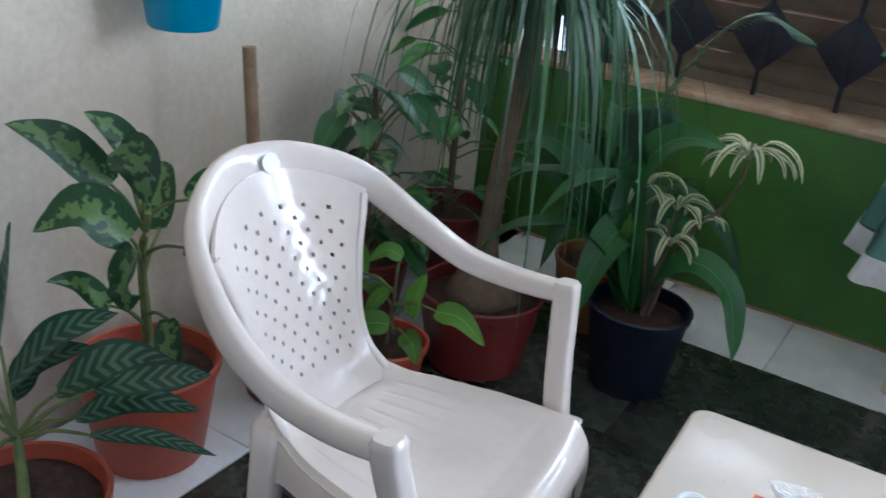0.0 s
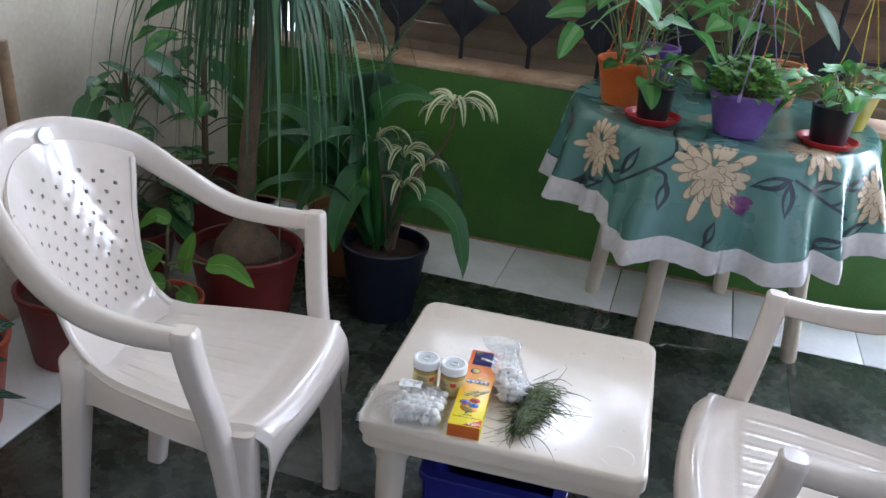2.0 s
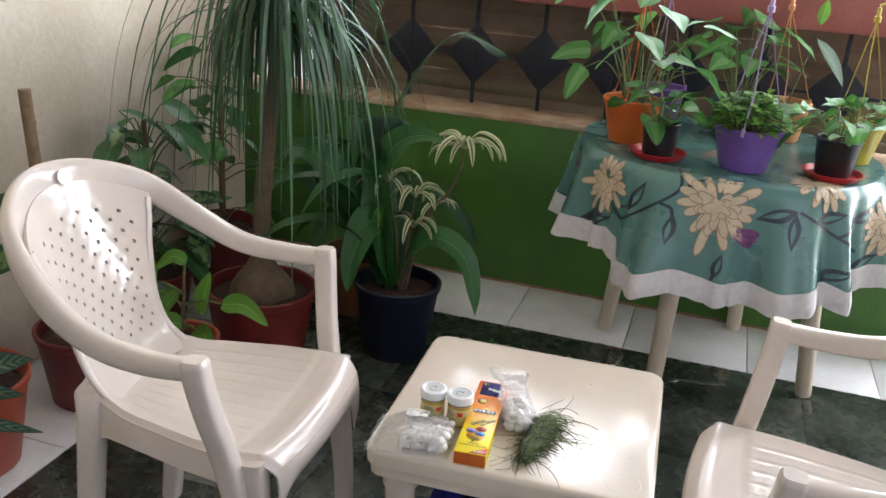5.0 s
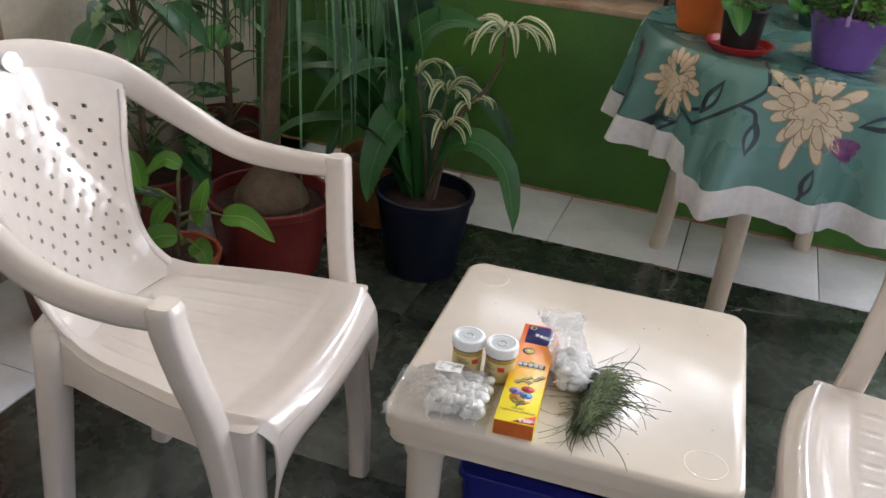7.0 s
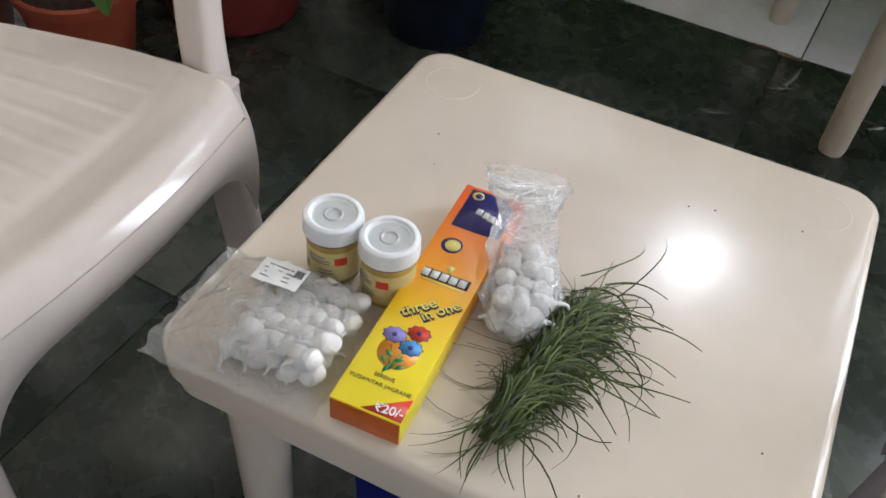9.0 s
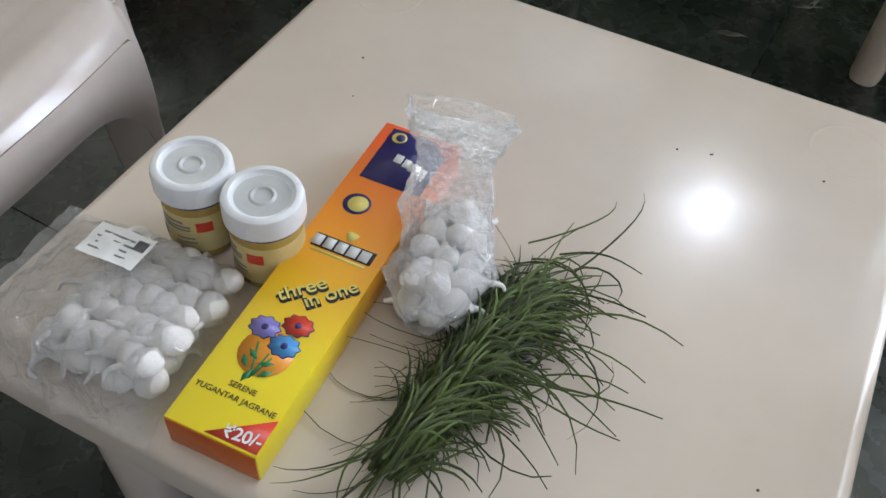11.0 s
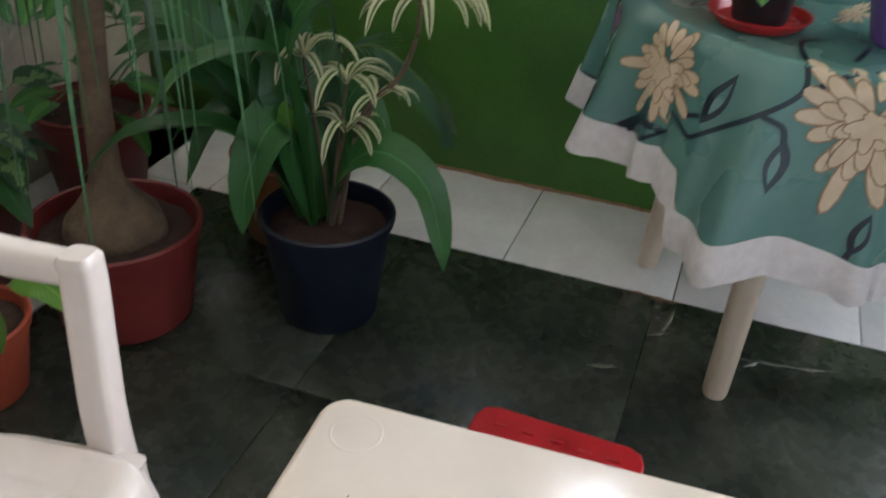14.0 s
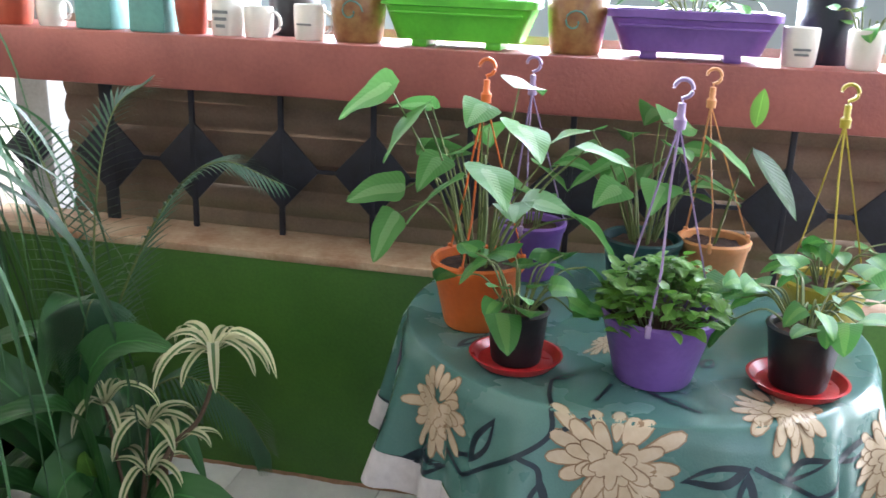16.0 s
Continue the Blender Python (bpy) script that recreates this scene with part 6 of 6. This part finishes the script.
part("bag_film", sheet(bag_top, 70, 64), M_FILM, bag, "clear crinkled film", 75)
lb = part("label", sheet(lambda u, v: (-0.030 + 0.040 * u, 0.012 + 0.026 * v, bag_top((0.058 + 0.040 * u) / 0.154, (0.078 + 0.026 * v) / 0.130)[2] * 0.25 + 0.0335), 8, 6, 0.0003), M_WPRINT, bag, "white price label with faint bars")
for i in range(4):
    part("label_bar", boxed((-0.012, 0.018 + 0.0045 * i, 0.0425 + 0.0), (0.026 - 0.004 * (i % 2), 0.0012, 0.0004)), M_GREY, lb)
for i in range(6):
    part("label_bar", boxed((0.001 + 0.0013 * i, 0.030, 0.0427), (0.0006, 0.008, 0.0004)), M_INK, lb)

bag2 = thing("plastic_bag", pose(0.470, 1.487, ZL, 0, 0, 14), "small bunched clear bag of cotton wicks beside the box", "bag", "bags of cotton wicks")


def bag2_place(i):
    k = i % 14
    return (0.010 + 0.0145 * (k % 3 - 1) + random.uniform(-0.003, 0.003), -0.040 + 0.0175 * (k // 3) + random.uniform(-0.003, 0.003), 0.011 + 0.013 * (i // 14))


wicks(bag2, 30, bag2_place, 9)


def bag2_skin(u, v):
    """u round, v along: a bunched sleeve that opens out at its neck over the box."""
    a = 2 * math.pi * u
    y = -0.062 + 0.165 * v
    w = 0.030 * (0.35 + 0.65 * min(1, v * 6)) * (1.0 - 0.25 * math.exp(-((v - 0.68) / 0.09) ** 2)) + 0.010 * max(0, v - 0.75) * 4
    hgt = 0.024 * (0.4 + 0.6 * min(1, v * 6)) * (1.0 - 0.62 * ease((v - 0.35) / 0.3))
    lift = 0.027 * min(1, max(0, (v - 0.30) / 0.35))
    cr = 1 + 0.22 * noise.noise((math.cos(a) * 2.2, math.sin(a) * 2.2, v * 9)) + 0.12 * noise.noise((math.cos(a) * 6, math.sin(a) * 6, v * 18))
    return (0.008 + w * cr * math.cos(a) - 0.030 * max(0, v - 0.3), y, max(0.002, 0.025 + lift + hgt * cr * math.sin(a)))


part("bag_film", sheet(bag2_skin, 64, 48), M_FILMW, bag2, "clear crinkled film", 75)

# bundle of cut grass
gb = thing("grass_bundle", pose(0.526, 1.432, ZL, 0, 0, 0), "loose bundle of fresh cut green grass on the low table", "grass")
random.seed(83)


def blades(n, stray):
    """Cut grass lying in a loose sheaf: short mixed blades along the sheaf, or strays round it."""
    bm = bmesh.new()
    uvl = bm.loops.layers.uv.verify()
    for i in range(n):
        t0 = random.random() ** 0.9
        k = max(-1.0, min(1.0, random.gauss(0, 0.45)))
        half = 0.0145 + 0.004 * t0
        x, y = -0.006 + 0.008 * t0 + half * k, -0.092 + 0.130 * t0
        heap = 0.024 * max(0.0, 1 - k * k) * (1 - 0.35 * t0)
        z0 = 0.002 + heap * random.random()
        a = radians(80 + random.gauss(0, 9))
        L = random.uniform(0.03, 0.075)
        bend = random.gauss(-0.15, 0.75)
        dz = random.uniform(-0.004, 0.016)
        W = random.uniform(0.0004, 0.00095)
        if random.random() < 0.05:
            a += math.pi
        if stray:
            x, y = x + random.gauss(0.008, 0.008), y + random.gauss(0.045, 0.03)
            a = radians(random.gauss(30, 45)) if i % 4 else radians(random.gauss(235, 35))
            L, W, bend = random.uniform(0.05, 0.11), random.uniform(0.0003, 0.0006), random.gauss(-0.6, 1.2)
            z0 = random.uniform(0.001, 0.012)
        rows_, n2 = [], 7
        for j in range(n2 + 1):
            t = j / n2
            z = max(0.001, z0 + dz * math.sin(math.pi * t) - z0 * 0.4 * t)
            nx, ny = -math.sin(a), math.cos(a)
            w = W * (1 - t ** 2) + 0.0002
            rows_.append([(bm.verts.new((x + nx * w * c, y + ny * w * c, z + 0.0006 * (1 - abs(c)) + 0.0004 * c)), 0.5 + 0.5 * c, t) for c in (-1, 0, 1)])
            x += math.cos(a) * L / n2
            y += math.sin(a) * L / n2
            a += bend / n2 * (1 + t)
        for ra, rb in zip(rows_, rows_[1:]):
            for c in (0, 1):
                quad = (ra[c], ra[c + 1], rb[c + 1], rb[c])
                f = bm.faces.new([q[0] for q in quad])
                for lo, q in zip(f.loops, quad):
                    lo[uvl].uv = (q[1], q[2])
    return bm


tagged(part("cut_grass", blades(1000, False), M_GRASS, gb, "", 80), kind="stuff")
tagged(part("stray_grass", blades(75, True), M_GRASS, gb, "", 80), kind="stuff")


# ---- floor pieces ----
def slab_mesh(name, sx, sy, material, h=0.02, bev=0.0015):
    bm = boxed((0, 0, -h / 2), (sx, sy, h), bev)
    smooth(bm, 30)
    me = bpy.data.meshes.new(name)
    bm.to_mesh(me)
    bm.free()
    me.materials.append(material)
    return me


def lay(name, me, x, y, z=0.0):
    ob = new(name, me)
    ob.parent = floor
    ob.location = (x, y, z)


TS = 0.408
tile_me = slab_mesh("white_tile", TS - 0.003, 0.388, M_TILE)
for k in range(-2, 7):
    lay("white_tile", tile_me, 0.165 + TS * (k - 0.5), 3.019)
side_me = slab_mesh("white_tile", 0.388, TS - 0.003, M_TILE)
lay("white_tile", slab_mesh("white_tile", 0.24, 0.388, M_TILE), -0.975, 3.019)
for k in range(11):
    lay("white_tile", side_me, -0.882, 2.822 - TS * (k + 0.5))
MS = 0.61
marble_me = slab_mesh("marble_slab", MS - 0.0015, MS - 0.0015, M_MARBLE, bev=0.0006)
for i in range(6):
    for j in range(8):
        lay("marble_slab", marble_me, -0.684 + MS * (i + 0.5), 2.822 - MS * (j + 0.5))

# ---- wear on the floor ----
M_SCUFF = mat("pale_scuff", (0.32, 0.32, 0.27), 0.6, (0.10, 0.11, 0.09), 60, 0.9)
M_CHIP = mat("brown_chip", (0.30, 0.17, 0.10), 0.8, (0.16, 0.09, 0.05), 50, 0.9)
random.seed(97)
for x, y, L, W, a, mt in ((0.575, 2.735, 0.10, 0.012, 80, M_SCUFF), (0.56, 2.68, 0.05, 0.010, 35, M_SCUFF), (0.47, 2.525, 0.055, 0.013, 20, M_SCUFF), (0.80, 2.675, 0.15, 0.010, 8, M_SCUFF), (0.76, 2.66, 0.05, 0.012, 50, M_SCUFF),
                          (0.88, 2.69, 0.09, 0.007, 15, M_SCUFF), (0.545, 2.815, 0.06, 0.014, -4, M_CHIP), (0.49, 2.820, 0.04, 0.008, 2, M_CHIP)):
    pts = []
    for i in range(22):
        t = 2 * math.pi * i / 22
        k = 1 + random.uniform(-0.3, 0.3)
        u, v = L / 2 * math.cos(t) * k, W / 2 * math.sin(t) * k + 0.12 * W * math.sin(5 * t)
        ca, sa = math.cos(radians(a)), math.sin(radians(a))
        pts.append((x + u * ca - v * sa, y + u * sa + v * ca))
    flat("paint_scuff" if mt is M_SCUFF else "tile_chip", pts, 0.0006, mt, floor)


def bead(u, v):
    x = XL + 2.58 * u
    w = 0.006 + 0.012 * abs(noise.noise((x * 9, 1.3, 0))) + 0.006 * abs(noise.noise((x * 40, 4.1, 0)))
    return (x, YB - w * (1 - v), 0.0006 + 0.010 * v * (0.6 + 0.4 * noise.noise((x * 30, 0, v))))


tagged(part("trim", sheet(bead, 260, 3), M_CHIP), "crumbly brown mortar line where wall meets tiles", "trim", kind="structure")
